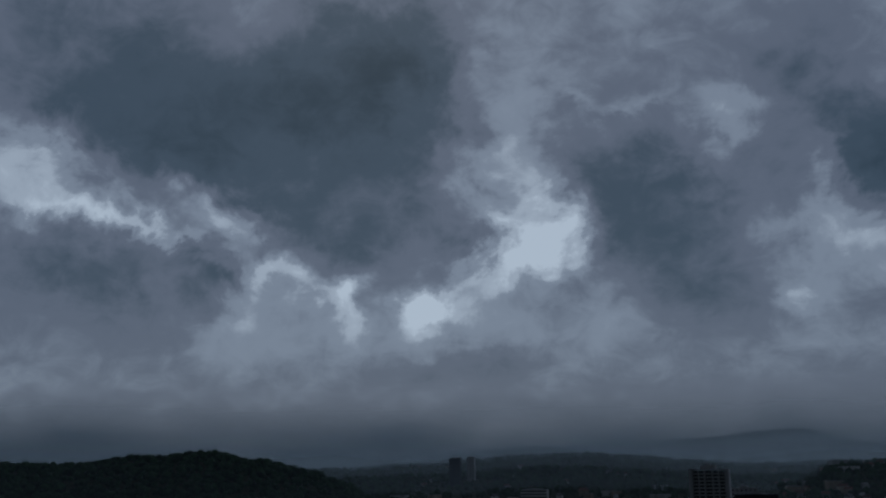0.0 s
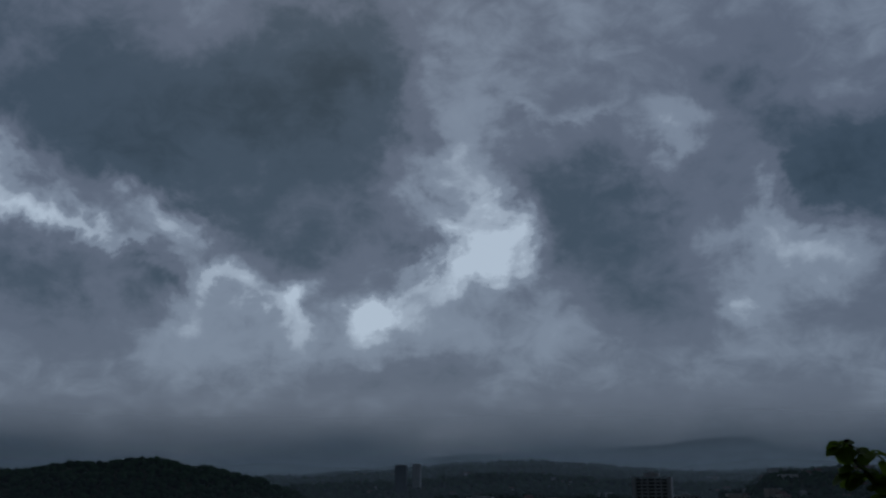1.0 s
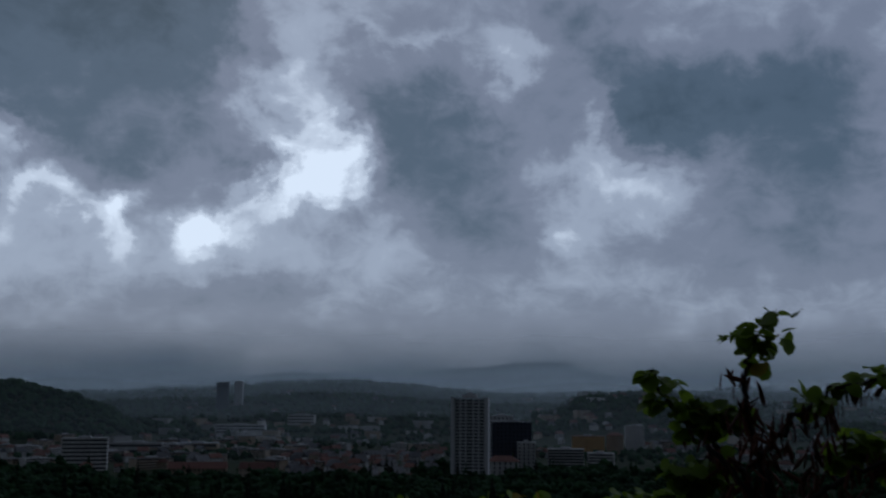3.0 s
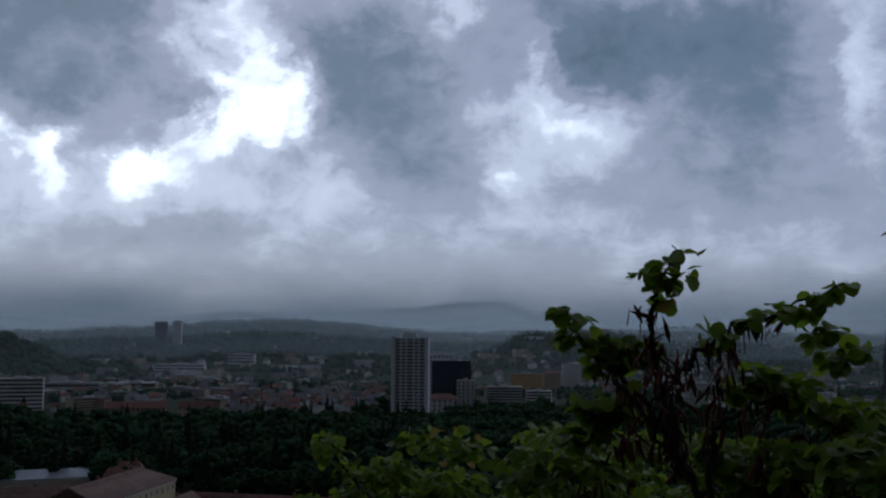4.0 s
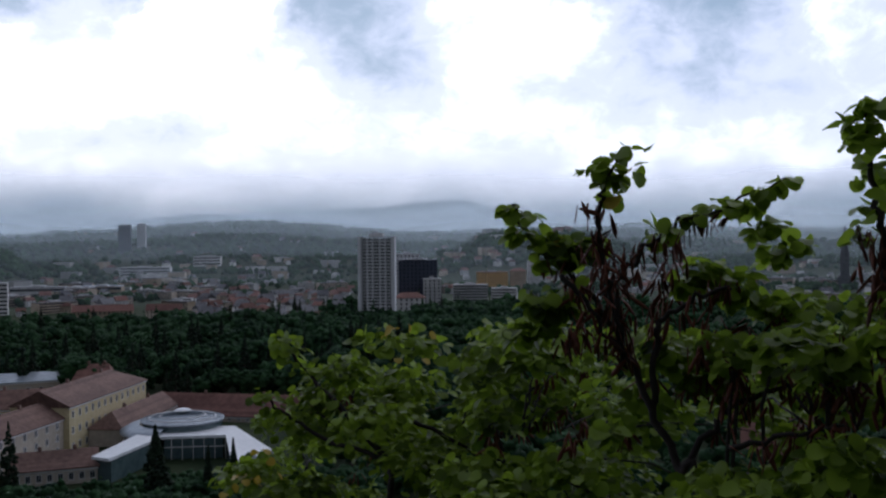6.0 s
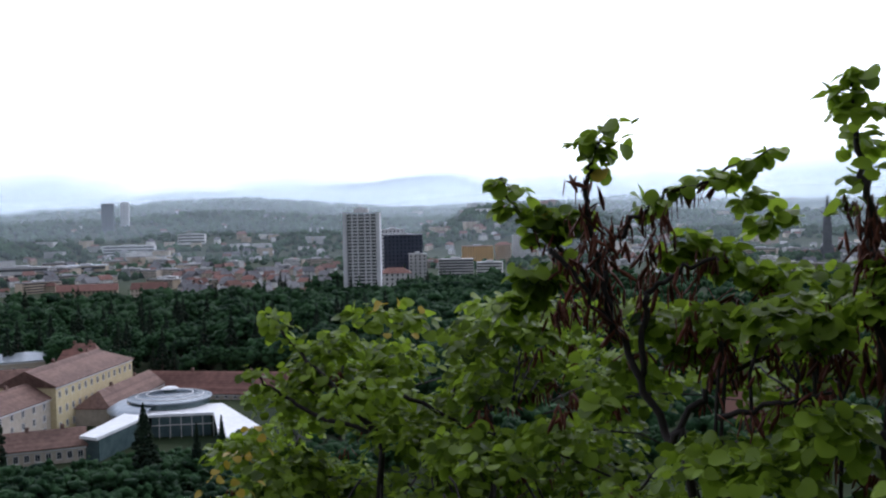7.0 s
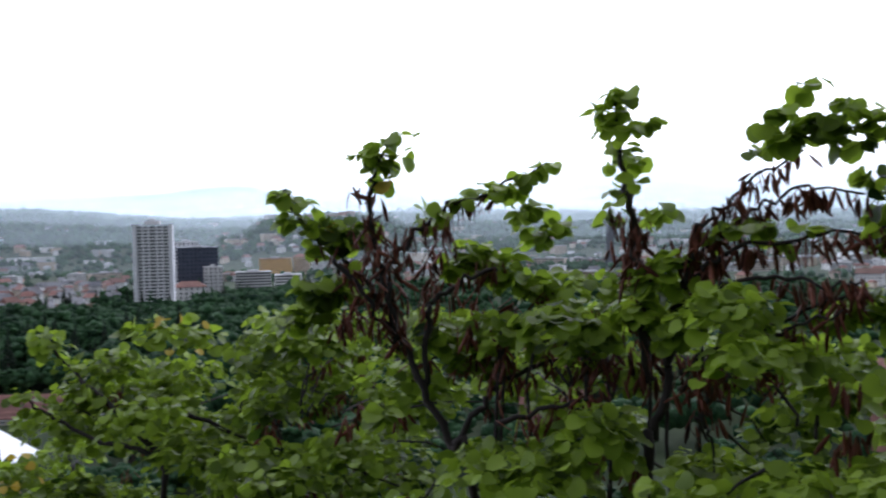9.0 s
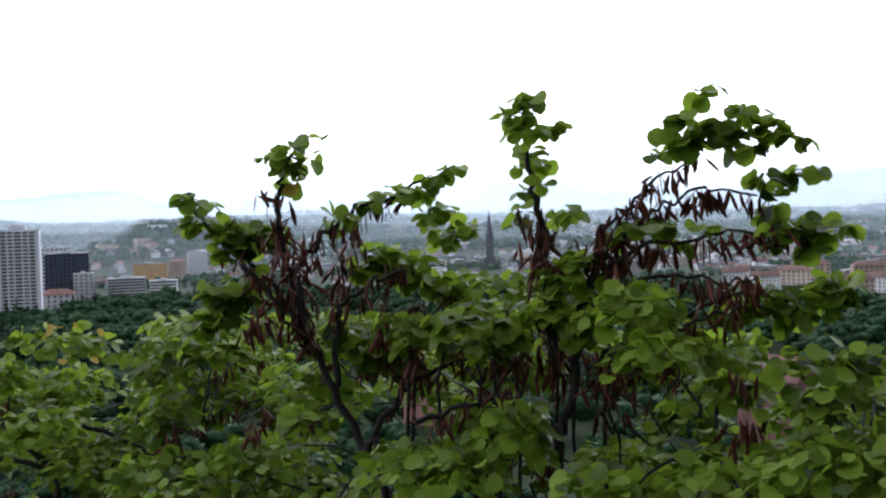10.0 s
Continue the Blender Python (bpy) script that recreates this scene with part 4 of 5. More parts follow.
def dome():
    c = out(14.09, 368)
    e = thing("domed_hall", (c.x, c.y, 0), 0, "round hall with a flat grey metal roof and white lantern", "building", "courtyard buildings")
    R = 15.0
    bm = bmesh.new()
    bmesh.ops.create_cone(bm, segments=64, radius1=R - 0.8, radius2=R - 0.8, depth=12, cap_ends=True, matrix=Matrix.Translation((0, 0, 4.2)))
    part("drum", bm, M_glass_green, e, "glazed round wall")
    prof = [(R, 10.0), (R, 10.5), (R * 0.8, 11.1), (R * 0.55, 11.7), (R * 0.34, 12.1), (2.4, 12.3)]
    n = 48
    for k in range(n):
        a0, a1 = 2 * math.pi * k / n, 2 * math.pi * (k + 1) / n
        v = []
        for r, z in prof:
            v += [(r * math.cos(a0), r * math.sin(a0), z), (r * math.cos(a1), r * math.sin(a1), z), (r * math.cos(a0), r * math.sin(a0), z + 0.12)]
        f = [(3 * i, 3 * i + 1, 3 * i + 4, 3 * i + 3) for i in range(len(prof) - 1)]
        f += [(3 * i, 3 * i + 3, 3 * i + 5, 3 * i + 2) for i in range(len(prof) - 1)]
        raw("roof_panel", v, f, M_metal_roof, e)
    for r, z in ((R * 0.8, 11.15), (R * 0.55, 11.75)):
        bm = bmesh.new()
        for k in range(n):
            a0, a1 = 2 * math.pi * k / n, 2 * math.pi * (k + 1) / n
            vs = [bm.verts.new((q * math.cos(a), q * math.sin(a), z + h)) for a in (a0, a1) for q, h in ((r + 0.25, -0.05), (r, 0.22), (r - 0.3, 0.02))]
            bm.faces.new((vs[0], vs[3], vs[4], vs[1]))
            bm.faces.new((vs[1], vs[4], vs[5], vs[2]))
        part("ring_beam", bm, M_white, e)
    bm = bmesh.new()
    for k in range(20):
        a0, a1 = radians(150 + 5.5 * k), radians(150 + 5.5 * (k + 1))
        p = [(r * math.cos(a), r * math.sin(a), z) for a in (a0, a1) for r, z in ((R + 0.2, 9.4), (R + 4.0, 8.9), (R + 7.0, 7.2), (R + 7.0, 6.6))]
        vs = [bm.verts.new(q) for q in p]
        for i in range(3):
            bm.faces.new((vs[i], vs[i + 4], vs[i + 5], vs[i + 1]))
    bmesh.ops.remove_doubles(bm, verts=bm.verts, dist=0.01)
    part("crescent_roof", bm, M_metal_roof, e, "curved grey metal roof round the drum", True)
    bm = bmesh.new()
    bmesh.ops.create_cone(bm, segments=32, radius1=2.3, radius2=2.3, depth=1.2, cap_ends=True, matrix=Matrix.Translation((0, 0, 12.8)))
    lan = part("lantern", bm, M_glass_green, e)
    bm = bmesh.new()
    bmesh.ops.create_cone(bm, segments=32, radius1=3.2, radius2=2.0, depth=0.6, cap_ends=True, matrix=Matrix.Translation((0, 0, 13.7)))
    part("lantern_cap", bm, M_membrane, lan, "white lantern cap")


dome()


def prism(bm, plan, z0, z1):
    lo, hi = [bm.verts.new((p.x, p.y, z0)) for p in plan], [bm.verts.new((p.x, p.y, z1)) for p in plan]
    n = len(plan)
    bm.faces.new(lo[::-1])
    bm.faces.new(hi)
    for i in range(n):
        bm.faces.new((lo[i], lo[(i + 1) % n], hi[(i + 1) % n], hi[i]))


def white_hall():
    z = 8.0
    o0, o1, o2, o3 = spot(19.0, -11.7, z), spot(15.9, -10.4, z), spot(11.2, -10.5, z), spot(9.0, -12.0, z)
    i0, i1, i2, i3 = spot(18.1, -11.9, z), spot(15.3, -10.9, z), spot(11.7, -11.0, z), spot(11.4, -12.5, z)
    e = thing("white_hall", (0, 0, 0), 0, "modern hall with a folded white roof round a glazed court", "building", "courtyard buildings")
    for name, q in (("roof_wing", (o0, o1, i1, i0)), ("roof_wing", (o1, o2, i2, i1)), ("roof_wing", (o2, o3, i3, i2))):
        bm = bmesh.new()
        prism(bm, [p for p in q][::-1], z - 0.9, z)
        bmesh.ops.recalc_face_normals(bm, faces=bm.faces)
        part(name, bm, M_membrane, e)
        bm = bmesh.new()
        cx = sum(q, Vector()) / 4
        prism(bm, [cx + (p - cx) * 0.9 for p in q][::-1], -1, z - 0.9)
        bmesh.ops.recalc_face_normals(bm, faces=bm.faces)
        part("wall", bm, M_glass_green, e, "green-tinted glazed wall")
    a, b = i1.copy(), i2.copy()
    for k in range(7):
        p = a + (b - a) * k / 6
        bm = bmesh.new()
        box(bm, p.x - 0.09, p.x + 0.09, p.y - 0.9, p.y - 0.5, -1, z - 0.9)
        part("mullion", bm, M_concrete, e)
    for h in (4.2,):
        bm = bmesh.new()
        prism(bm, [a + Vector((0.5, -0.75, 0)), b + Vector((-0.5, -0.75, 0)), b + Vector((-0.5, -0.45, 0)), a + Vector((0.5, -0.45, 0))], h, h + 0.3)
        bmesh.ops.recalc_face_normals(bm, faces=bm.faces)
        part("transom", bm, M_concrete, e)


white_hall()


def slope_spruce(az, el, d, wide):
    """A spruce at the foot of the slope, its tip in the given direction."""
    p = polar(az, el, d)
    z = ground_z(p.x, p.y)
    h = p.z - z
    e = tree("fir", h, wide, int(az * 10) + 77, 520)
    e.name = "spruce"
    tagged(e, "dark spruce standing in front of the white hall", "tree", "spruces")
    e.location = (p.x, p.y, z)


slope_spruce(15.6, -10.2, 268, 12)
slope_spruce(12.7, -11.5, 272, 5)
slope_spruce(11.3, -11.2, 275, 5)


def slope_house(az, el, d, turn, label):
    p = polar(az, el, d)
    z = p.z
    block("hill_house", (p.x, p.y, z - 9), turn, 12, 10, 7, M_tile_red, label, "house", 2, 4, "gable", M_tile_red, rise=4.5)


slope_house(-19.9, -8.0, 230, -50, "house with brick-red walls and a tiled roof behind the bushes")
slope_house(-39.4, -8.6, 210, -60, "house with a red tiled roof behind the bushes")


# ---- redbud bushes in front of the lookout ----
def leaf_shape():
    """A round heart-shaped blade about one unit wide, folded a little along its midrib, with its stalk at the origin."""
    rim = [(0.0, 0.10), (0.26, 0.0), (0.48, 0.20), (0.52, 0.50), (0.36, 0.82), (0.0, 1.0)]
    v = [(0.0, 0.10, 0.0), (0.0, 0.55, -0.05), (0.0, 1.0, -0.16)]
    f = []
    for s in (1, -1):
        b = len(v)
        v += [(s * x, y, 0.11 * (1 - (2 * y - 1) ** 2) * (x / 0.5) - 0.16 * y * y) for x, y in rim[1:-1]]
        ring = [0, b, b + 1, b + 2, b + 3, 2]
        for i, j in zip(ring, ring[1:]):
            f.append((1, i, j) if s > 0 else (1, j, i))
    b = len(v)
    v += [(0.018, 0.1, 0.0), (-0.018, 0.1, 0.0), (-0.012, -0.30, 0.06), (0.012, -0.30, 0.06)]
    f.append((b, b + 1, b + 2, b + 3))
    return v, f


def serrate_shape():
    """A pointed oval leaf."""
    v = [(0, 0, 0), (0.20, 0.25, 0.05), (0.24, 0.5, 0.04), (0.12, 0.8, -0.03), (0, 1.1, -0.12), (-0.12, 0.8, -0.03), (-0.24, 0.5, 0.04), (-0.20, 0.25, 0.05), (0, 0.5, -0.03)]
    return v, [(8, i, i % 7 + 1) for i in range(1, 7)] + [(8, 0, 1), (8, 7, 0)]


def pod_shape():
    """A flat dry pod hanging down, thicker in the middle."""
    v = [(0, 0, 0.06)]
    for z, w in ((-0.08, 0.05), (-0.35, 0.10), (-0.75, 0.10), (-0.95, 0.05)):
        v += [(w, 0, z), (0, 0.028, z), (-w, 0, z), (0, -0.028, z)]
    v.append((0.02, 0, -1.06))
    f = [(0, 1 + k, 1 + (k + 1) % 4) for k in range(4)]
    for r in range(3):
        a, b = 1 + 4 * r, 5 + 4 * r
        f += [(a + k, b + k, b + (k + 1) % 4, a + (k + 1) % 4) for k in range(4)]
    f += [(13 + k, 17, 13 + (k + 1) % 4) for k in range(4)]
    return v, f


LEAF, POINTED, POD = leaf_shape(), serrate_shape(), pod_shape()


def shared_mesh(name, shape, mat):
    me = bpy.data.meshes.new(name)
    me.from_pydata(shape[0], [], shape[1])
    me.materials.append(mat)
    me.shade_smooth()
    return me


ME_LEAF, ME_POD = shared_mesh("leaf", LEAF, M_leaf), shared_mesh("seed_pod", POD, M_pod)
ME_YELLOW = shared_mesh("yellow_leaf", LEAF, M_leaf_yellow)


def turn_to(axis, normal):
    """A rotation that lays the blade's length along axis and its upper face along normal."""
    y = axis.normalized()
    z = (normal - y * normal.dot(y)).normalized()
    return Matrix((y.cross(z), y, z)).transposed()


def leaf_turn(rng, outward, droop=0.5):
    face = Vector((outward.x, outward.y, 0)) * 0.5 + Vector((rng.gauss(0, 0.5), rng.gauss(0, 0.5) - 0.08, 1.0 + rng.gauss(0, 0.3)))
    axis = Vector((outward.x, outward.y, outward.z * 0.4)) + Vector((rng.gauss(0, 0.5), rng.gauss(0, 0.5), -droop + rng.gauss(0, 0.3)))
    if axis.length < 0.1:
        axis = Vector((0.3, -0.5, -0.5))
    return turn_to(axis, face if abs(face.normalized().dot(axis.normalized())) < 0.98 else face + Vector((0.3, 0.2, 0)))


class Heap:
    """Many small pieces joined into one mesh."""

    def __init__(self, shape):
        self.v, self.f = np.array(shape[0]), shape[1]
        self.vs, self.fs, self.n = [], [], 0

    def add(self, place, rot, size):
        self.vs.append(self.v * size @ np.array(rot).T + np.array(place))
        self.fs += [tuple(i + self.n for i in q) for q in self.f]
        self.n += len(self.v)

    def part(self, name, mat, parent, label=""):
        if self.vs:
            ob = raw(name, np.concatenate(self.vs).tolist(), self.fs, mat, parent, label, True)
            tagged(ob, kind="stuff")


class Bush:
    def __init__(self, label, seed, group="redbud bushes", name="redbud_bush"):
        self.rng = random.Random(seed)
        self.root = thing(name, (0, 0, 0), 0, label, "bush", group)
        self.leaves, self.pods, self.pointed = Heap(LEAF), Heap(POD), Heap(POINTED)
        self.single_leaves = self.single_pods = 0

    def stem(self, pts, r0, r1, n=5, wobble=0.012):
        line = bend(pts, n, wobble, self.rng)
        bm = bmesh.new()
        tube(bm, line, [r0 + (r1 - r0) * i / (len(line) - 1) for i in range(len(line))], 7)
        part("limb", bm, M_bark, self.root, smooth=True)
        return line

    def leaf(self, p, outward, size, single=False, droop=0.5):
        rot = leaf_turn(self.rng, outward, droop)
        size *= self.rng.uniform(0.55, 1.15)
        if single and self.single_leaves < 290:
            self.single_leaves += 1
            ob = new("leaf", ME_YELLOW if self.rng.random() < 0.006 else ME_LEAF)
            ob.parent = self.root
            ob.matrix_basis = Matrix.Translation(p) @ rot.to_4x4() @ Matrix.Scale(size, 4)
        else:
            self.leaves.add(p, rot, size)

    def pod(self, p, size, single=False):
        rot = Euler((self.rng.gauss(0, 0.38), self.rng.gauss(0, 0.38), self.rng.uniform(0, 6.28))).to_matrix()
        size *= self.rng.uniform(0.75, 1.15)
        if single and self.single_pods < 290:
            self.single_pods += 1
            ob = new("seed_pod", ME_POD)
            ob.parent = self.root
            ob.matrix_basis = Matrix.Translation(p) @ rot.to_4x4() @ Matrix.Scale(size, 4)
        else:
            self.pods.add(p, rot, size)

    def spray(self, line, t0, t1, count, size, spread, single=True, droop=0.5):
        """Leaves round the stretch t0..t1 of a stem."""
        for i in range(count):
            t = t0 + (t1 - t0) * (i + self.rng.random()) / count
            k = min(int(t * (len(line) - 1)), len(line) - 2)
            c = line[k].lerp(line[k + 1], t * (len(line) - 1) - k)
            a = self.rng.uniform(0, 6.28)
            o = Vector((math.cos(a), math.sin(a), self.rng.uniform(-0.5, 0.7)))
            self.leaf(c + o * spread * self.rng.uniform(0.35, 1.0), o, size, single, droop)

    def hang(self, line, t0, t1, count, size=0.068, spread=0.025, single=True):
        """Bunches of dry pods under the stretch t0..t1 of a stem."""
        for i in range(count):
            t = self.rng.uniform(t0, t1)
            k = min(int(t * (len(line) - 1)), len(line) - 2)
            c = line[k].lerp(line[k + 1], t * (len(line) - 1) - k)
            self.pod(c + Vector([self.rng.gauss(0, spread) for _ in range(2)] + [self.rng.uniform(-0.02, 0.01)]), size, single)

    def clump(self, c, radius, count, size, pointed=False):
        for _ in range(count):
            d = Vector([self.rng.gauss(0, 1) for _ in range(3)]).normalized()
            if d.z < -0.2:
                d.z *= -0.6
            p = c + Vector((d.x, d.y, d.z * 0.7)) * radius * self.rng.uniform(0.5, 1.05)
            if pointed:
                self.pointed.add(p, leaf_turn(self.rng, d, 0.3), size * self.rng.uniform(0.7, 1.1))
            else:
                self.leaf(p, d, size)

    def dome(self, c, radius, count, size, pointed=False):
        """One leafy bough: leaves overlap like tiles on its upper side, with its own dark underside."""
        lobes = [Vector((self.rng.gauss(0, 0.45), self.rng.gauss(0, 0.45), self.rng.uniform(-0.1, 0.45))) for _ in range(4)]
        for _ in range(count):
            d = Vector([self.rng.gauss(0, 1) for _ in range(3)]).normalized()
            if d.z < -0.25:
                d.z = -d.z
            o = self.rng.choice(lobes)
            p = c + (o + Vector((d.x, d.y, d.z * 0.8)) * self.rng.uniform(0.5, 0.75)) * radius
            if pointed:
                self.pointed.add(p, leaf_turn(self.rng, d, 0.3), size * 1.15 * self.rng.uniform(0.7, 1.1))
            else:
                self.leaf(p, d, size)

    def tufts(self, rows, d, size=0.054, single=True):
        """Small bunches of leaves at ends of twigs: bearing, height, radius."""
        for az, el, r in rows:
            c = polar(az, el, d + self.rng.uniform(-0.05, 0.05))
            for _ in range(max(4, int(25 * (r / 0.055) ** 2))):
                o = Vector([self.rng.gauss(0, 1) for _ in range(3)]).normalized()
                self.leaf(c + Vector((o.x, o.y, o.z * 0.85)) * r * self.rng.uniform(0.2, 0.75), o, size, single, 0.45)

    def twig(self, a, b, r=0.006):
        line = bend([a, a.lerp(b, 0.5) + Vector((0, 0, 0.05)), b], 3, 0.01, self.rng)
        bm = self.twigs
        tube(bm, line, [r * (1 - 0.6 * i / (len(line) - 1)) for i in range(len(line))], 5)

    def finish(self):
        self.leaves.part("foliage", M_leaf, self.root)
        self.pointed.part("pointed_foliage", M_leaf_small, self.root, "smaller pointed leaves")
        self.pods.part("pod_tangle", M_pod, self.root, "dry brown seed pods")


def interp(x, table):
    for (x0, y0), (x1, y1) in zip(table, table[1:]):
        if x <= x1:
            return y0 + (y1 - y0) * max(0.0, (x - x0) / (x1 - x0))
    return table[-1][1]


# height of the bushes' upper edge along the view, in degrees up, by degrees to the right
TOP = [(-12.0, -19.0), (-12.7, -14.4), (-11.2, -12.1), (-9.8, -9.8), (-8.5, -7.4), (-7.1, -7.5), (-4.5, -6.0), (-2.0, -6.1), (-0.1, -7.0), (1.6, -6.4), (3.6, -5.4), (5.6, -3.0), (7.9, -4.4), (9.9, -5.4), (12.6, -4.3), (14.5, -4.5), (16.8, -4.8), (19.4, -4.5), (21.7, -4.2), (23.6, -2.3), (25.8, -2.9), (28.5, -2.8), (30.8, -4.3), (32.9, -5.8), (35.6, -6.4), (38.6, -6.1), (41.2, -6.0), (42.5, -5.9), (50, -5.9), (55, -5.9)]
REACH = [(-18, 5.2), (-8, 4.8), (0, 4.3), (6, 3.9), (12, 3.4), (20, 2.9), (30, 2.6), (55, 2.5)]


def off_line(az, el, line):
    """Degrees between a bearing and a limb's course."""
    best = 99.0
    for (a0, e0), (a1, e1) in zip(line, line[1:]):
        ux, uy = a1 - a0, e1 - e0
        t = max(0.0, min(1.0, ((az - a0) * ux + (el - e0) * uy) / (ux * ux + uy * uy)))
        best = min(best, math.hypot(az - a0 - ux * t, el - e0 - uy * t))
    return best


def body(bush, right0, right1, tries, lean, pointed_share=0.0, leaf=0.048, clear=()):
    """The leafy mass between two bearings: separate boughs in three depths, with gaps between them."""
    rng = bush.rng
    bush.twigs = bmesh.new()
    done = []
    for k in range(tries):
        a = rng.uniform(right0, right1)
        far = interp(a, REACH)
        q = rng.random()
        layer = (0, 0, 1, 1, 2, 3)[k % 6]
        radius = rng.uniform(0.12, 0.21) * (far / 3.2) ** 0.5
        d = far * (1.0 - 0.28 * q) + 0.42 * layer + rng.uniform(-0.18, 0.18)
        el = interp(a, TOP) - math.degrees(radius * 0.9 / d) - q * (24 + interp(a, TOP)) - 0.6 * layer
        c = polar(-a, el, d)
        # the bushes are open round their bare limbs and low down, where little light comes
        wide = math.degrees(radius / d)
        if layer < 3 and any(off_line(-a, el, line) < 0.45 * wide + 0.35 for line in clear):
            continue
        if el < -10.5 and rng.random() < (0.88 if 11.0 < a < 27.0 else 0.6 if a > 3.0 else 0.5):
            continue
        gap = noise.noise(Vector((a * 0.30, el * 0.42, 3.0))) + 0.35 * noise.noise(Vector((a * 0.8, el * 0.9, 8.0)))
        if el < -8.5 and gap < (-0.12 if layer < 3 else -0.3) + 0.35 * max(0.0, q - 0.3):
            continue
        if c.z < ground_z(c.x, c.y) + 0.1 or any((c - o).length < 0.80 * (radius + r) for o, r in done):
            continue
        done.append((c, radius))
        small = rng.random() < pointed_share and q > 0.2
        bush.dome(c, radius, int(6600 * radius * radius * (0.048 / leaf) ** 1.5), leaf, small)
        root = min(lean, key=lambda s: (s - c).length)
        bush.twig(root.lerp(c, 0.35), c - Vector((0, 0, radius * 0.3)), 0.0055)
        for _ in range(rng.choice((1, 2, 3) if 4.0 < a < 24.0 else (0, 0, 1, 2))):
            o = c + Vector((rng.gauss(0, radius * 0.6), rng.gauss(0, radius * 0.6) - 0.05, -radius * 0.35))
            bush.hang([o, o + Vector((0.02, 0.0, 0.03))], 0.0, 1.0, 9, 0.062, 0.016, False)
    tagged(part("twig_tangle", bush.twigs, M_bark, bush.root, smooth=True), kind="stuff")


def ground_at(az, d, sink=0.1):
    p = out(az, d)
    return Vector((p.x, p.y, ground_z(p.x, p.y) - sink))


# the middle bush with its tall pod-hung shoots
b = Bush("redbud bush with round green leaves and hanging brown pods", 3)
base = ground_at(-14.8, 3.1)
fork = polar(-10.4, -6.8, 3.0)
limbs = [[(-10.4, -6.8), (-11.8, -9.8), (-13.4, -13.4), (-14.5, -16.1)], [(-12.2, -4.9), (-14.0, -3.5), (-16.3, -3.0)], [(-16.1, -9.9), (-18.5, -8.3), (-22.2, -8.1)], [(-9.9, -3.5), (-10.4, -6.8)], [(-6.7, -2.1), (-8.3, -4.1), (-10.2, -7.2)]]
b.stem([base, polar(-14.5, -16.1, 3.0), polar(-13.4, -13.4, 2.98), polar(-11.8, -9.8, 2.98), fork], 0.015, 0.011)
for line in limbs[1:]:
    limb = b.stem([polar(az, el, 2.97) for az, el in line], 0.009, 0.006)
    b.hang(limb, 0.0, 1.0, 26, 0.062, 0.03, False)
b.stem([polar(-13.4, -13.4, 2.98), polar(-15.0, -11.2, 2.97), polar(-16.1, -9.9, 2.97)], 0.011, 0.009)
b.stem([polar(-11.8, -9.8, 2.98), polar(-12.0, -7.0, 2.97), polar(-12.2, -4.9, 2.97)], 0.011, 0.009)
shoot = b.stem([polar(-10.4, -6.8, 3), polar(-9.5, -3.5, 3), polar(-9, -0.8, 3), polar(-8.9, 1.6, 3), polar(-9.4, 3.2, 3), polar(-10.6, 5.2, 3)], 0.015, 0.004)
b.tufts([(-9.6, 3.6, 0.059), (-9.1, 4.2, 0.038), (-9.9, 4.9, 0.024), (-10.7, 5.1, 0.021), (-10.9, 4.0, 0.024), (-8.2, 3.8, 0.021), (-9.8, 2.5, 0.035)], 3.0)
b.leaf(polar(-11.7, 5.0, 3.0), Vector((0.2, 0, 1)), 0.058, True, -0.6)
b.hang(shoot, 0.12, 0.66, 80, 0.066, 0.028)
left = b.stem([polar(-10.1, -5.6, 3.2), polar(-7.5, -2.4, 3.2), polar(-5.5, -0.5, 3.2), polar(-4.3, 1.2, 3.2), polar(-3.9, 2.0, 3.2)], 0.012, 0.004)
b.tufts([(-3.9, 1.8, 0.041), (-5.1, 1.2, 0.037), (-4.5, 0.2, 0.052), (-6.1, -0.2, 0.06), (-7.4, -0.7, 0.078), (-8.8, -0.2, 0.045), (-5.8, -1.4, 0.045), (-7.1, -3.5, 0.084)], 3.2)
b.hang(left, 0.0, 0.5, 36, 0.064, 0.035)
arch = b.stem([polar(-9.2, -3.4, 3.1), polar(-10.7, -1.7, 3.1), polar(-11.9, -0.3, 3.1), polar(-14.1, 1.2, 3.1), polar(-16.4, 1.8, 3.1), polar(-19.5, 3.3, 3.1)], 0.011, 0.003)
b.tufts([(-12.2, 0.3, 0.043), (-13.1, 0.5, 0.032), (-14.3, 1.2, 0.036), (-15.3, 1.5, 0.036), (-16.3, 2.0, 0.043), (-17.4, 1.8, 0.036), (-18.0, 2.6, 0.032), (-18.8, 2.9, 0.025), (-19.5, 3.3, 0.018), (-17.7, 0.3, 0.04), (-18.9, 0.8, 0.029), (-18.7, -0.9, 0.061), (-20.1, -0.4, 0.04), (-15.0, -2.0, 0.083), (-16.7, -2.7, 0.09), (-18.7, -3.8, 0.083), (-14.0, -2.7, 0.058), (-20.0, -4.8, 0.068), (-5.4, -3.7, 0.068), (-6.7, -3.8, 0.058), (-5.7, -5.2, 0.05), (-4.4, -5.4, 0.065), (-12.6, -6.6, 0.072), (-14.2, -8.0, 0.076), (-16.2, -8.4, 0.068)], 3.1)
b.hang(arch, 0.05, 0.75, 60, 0.064, 0.025)
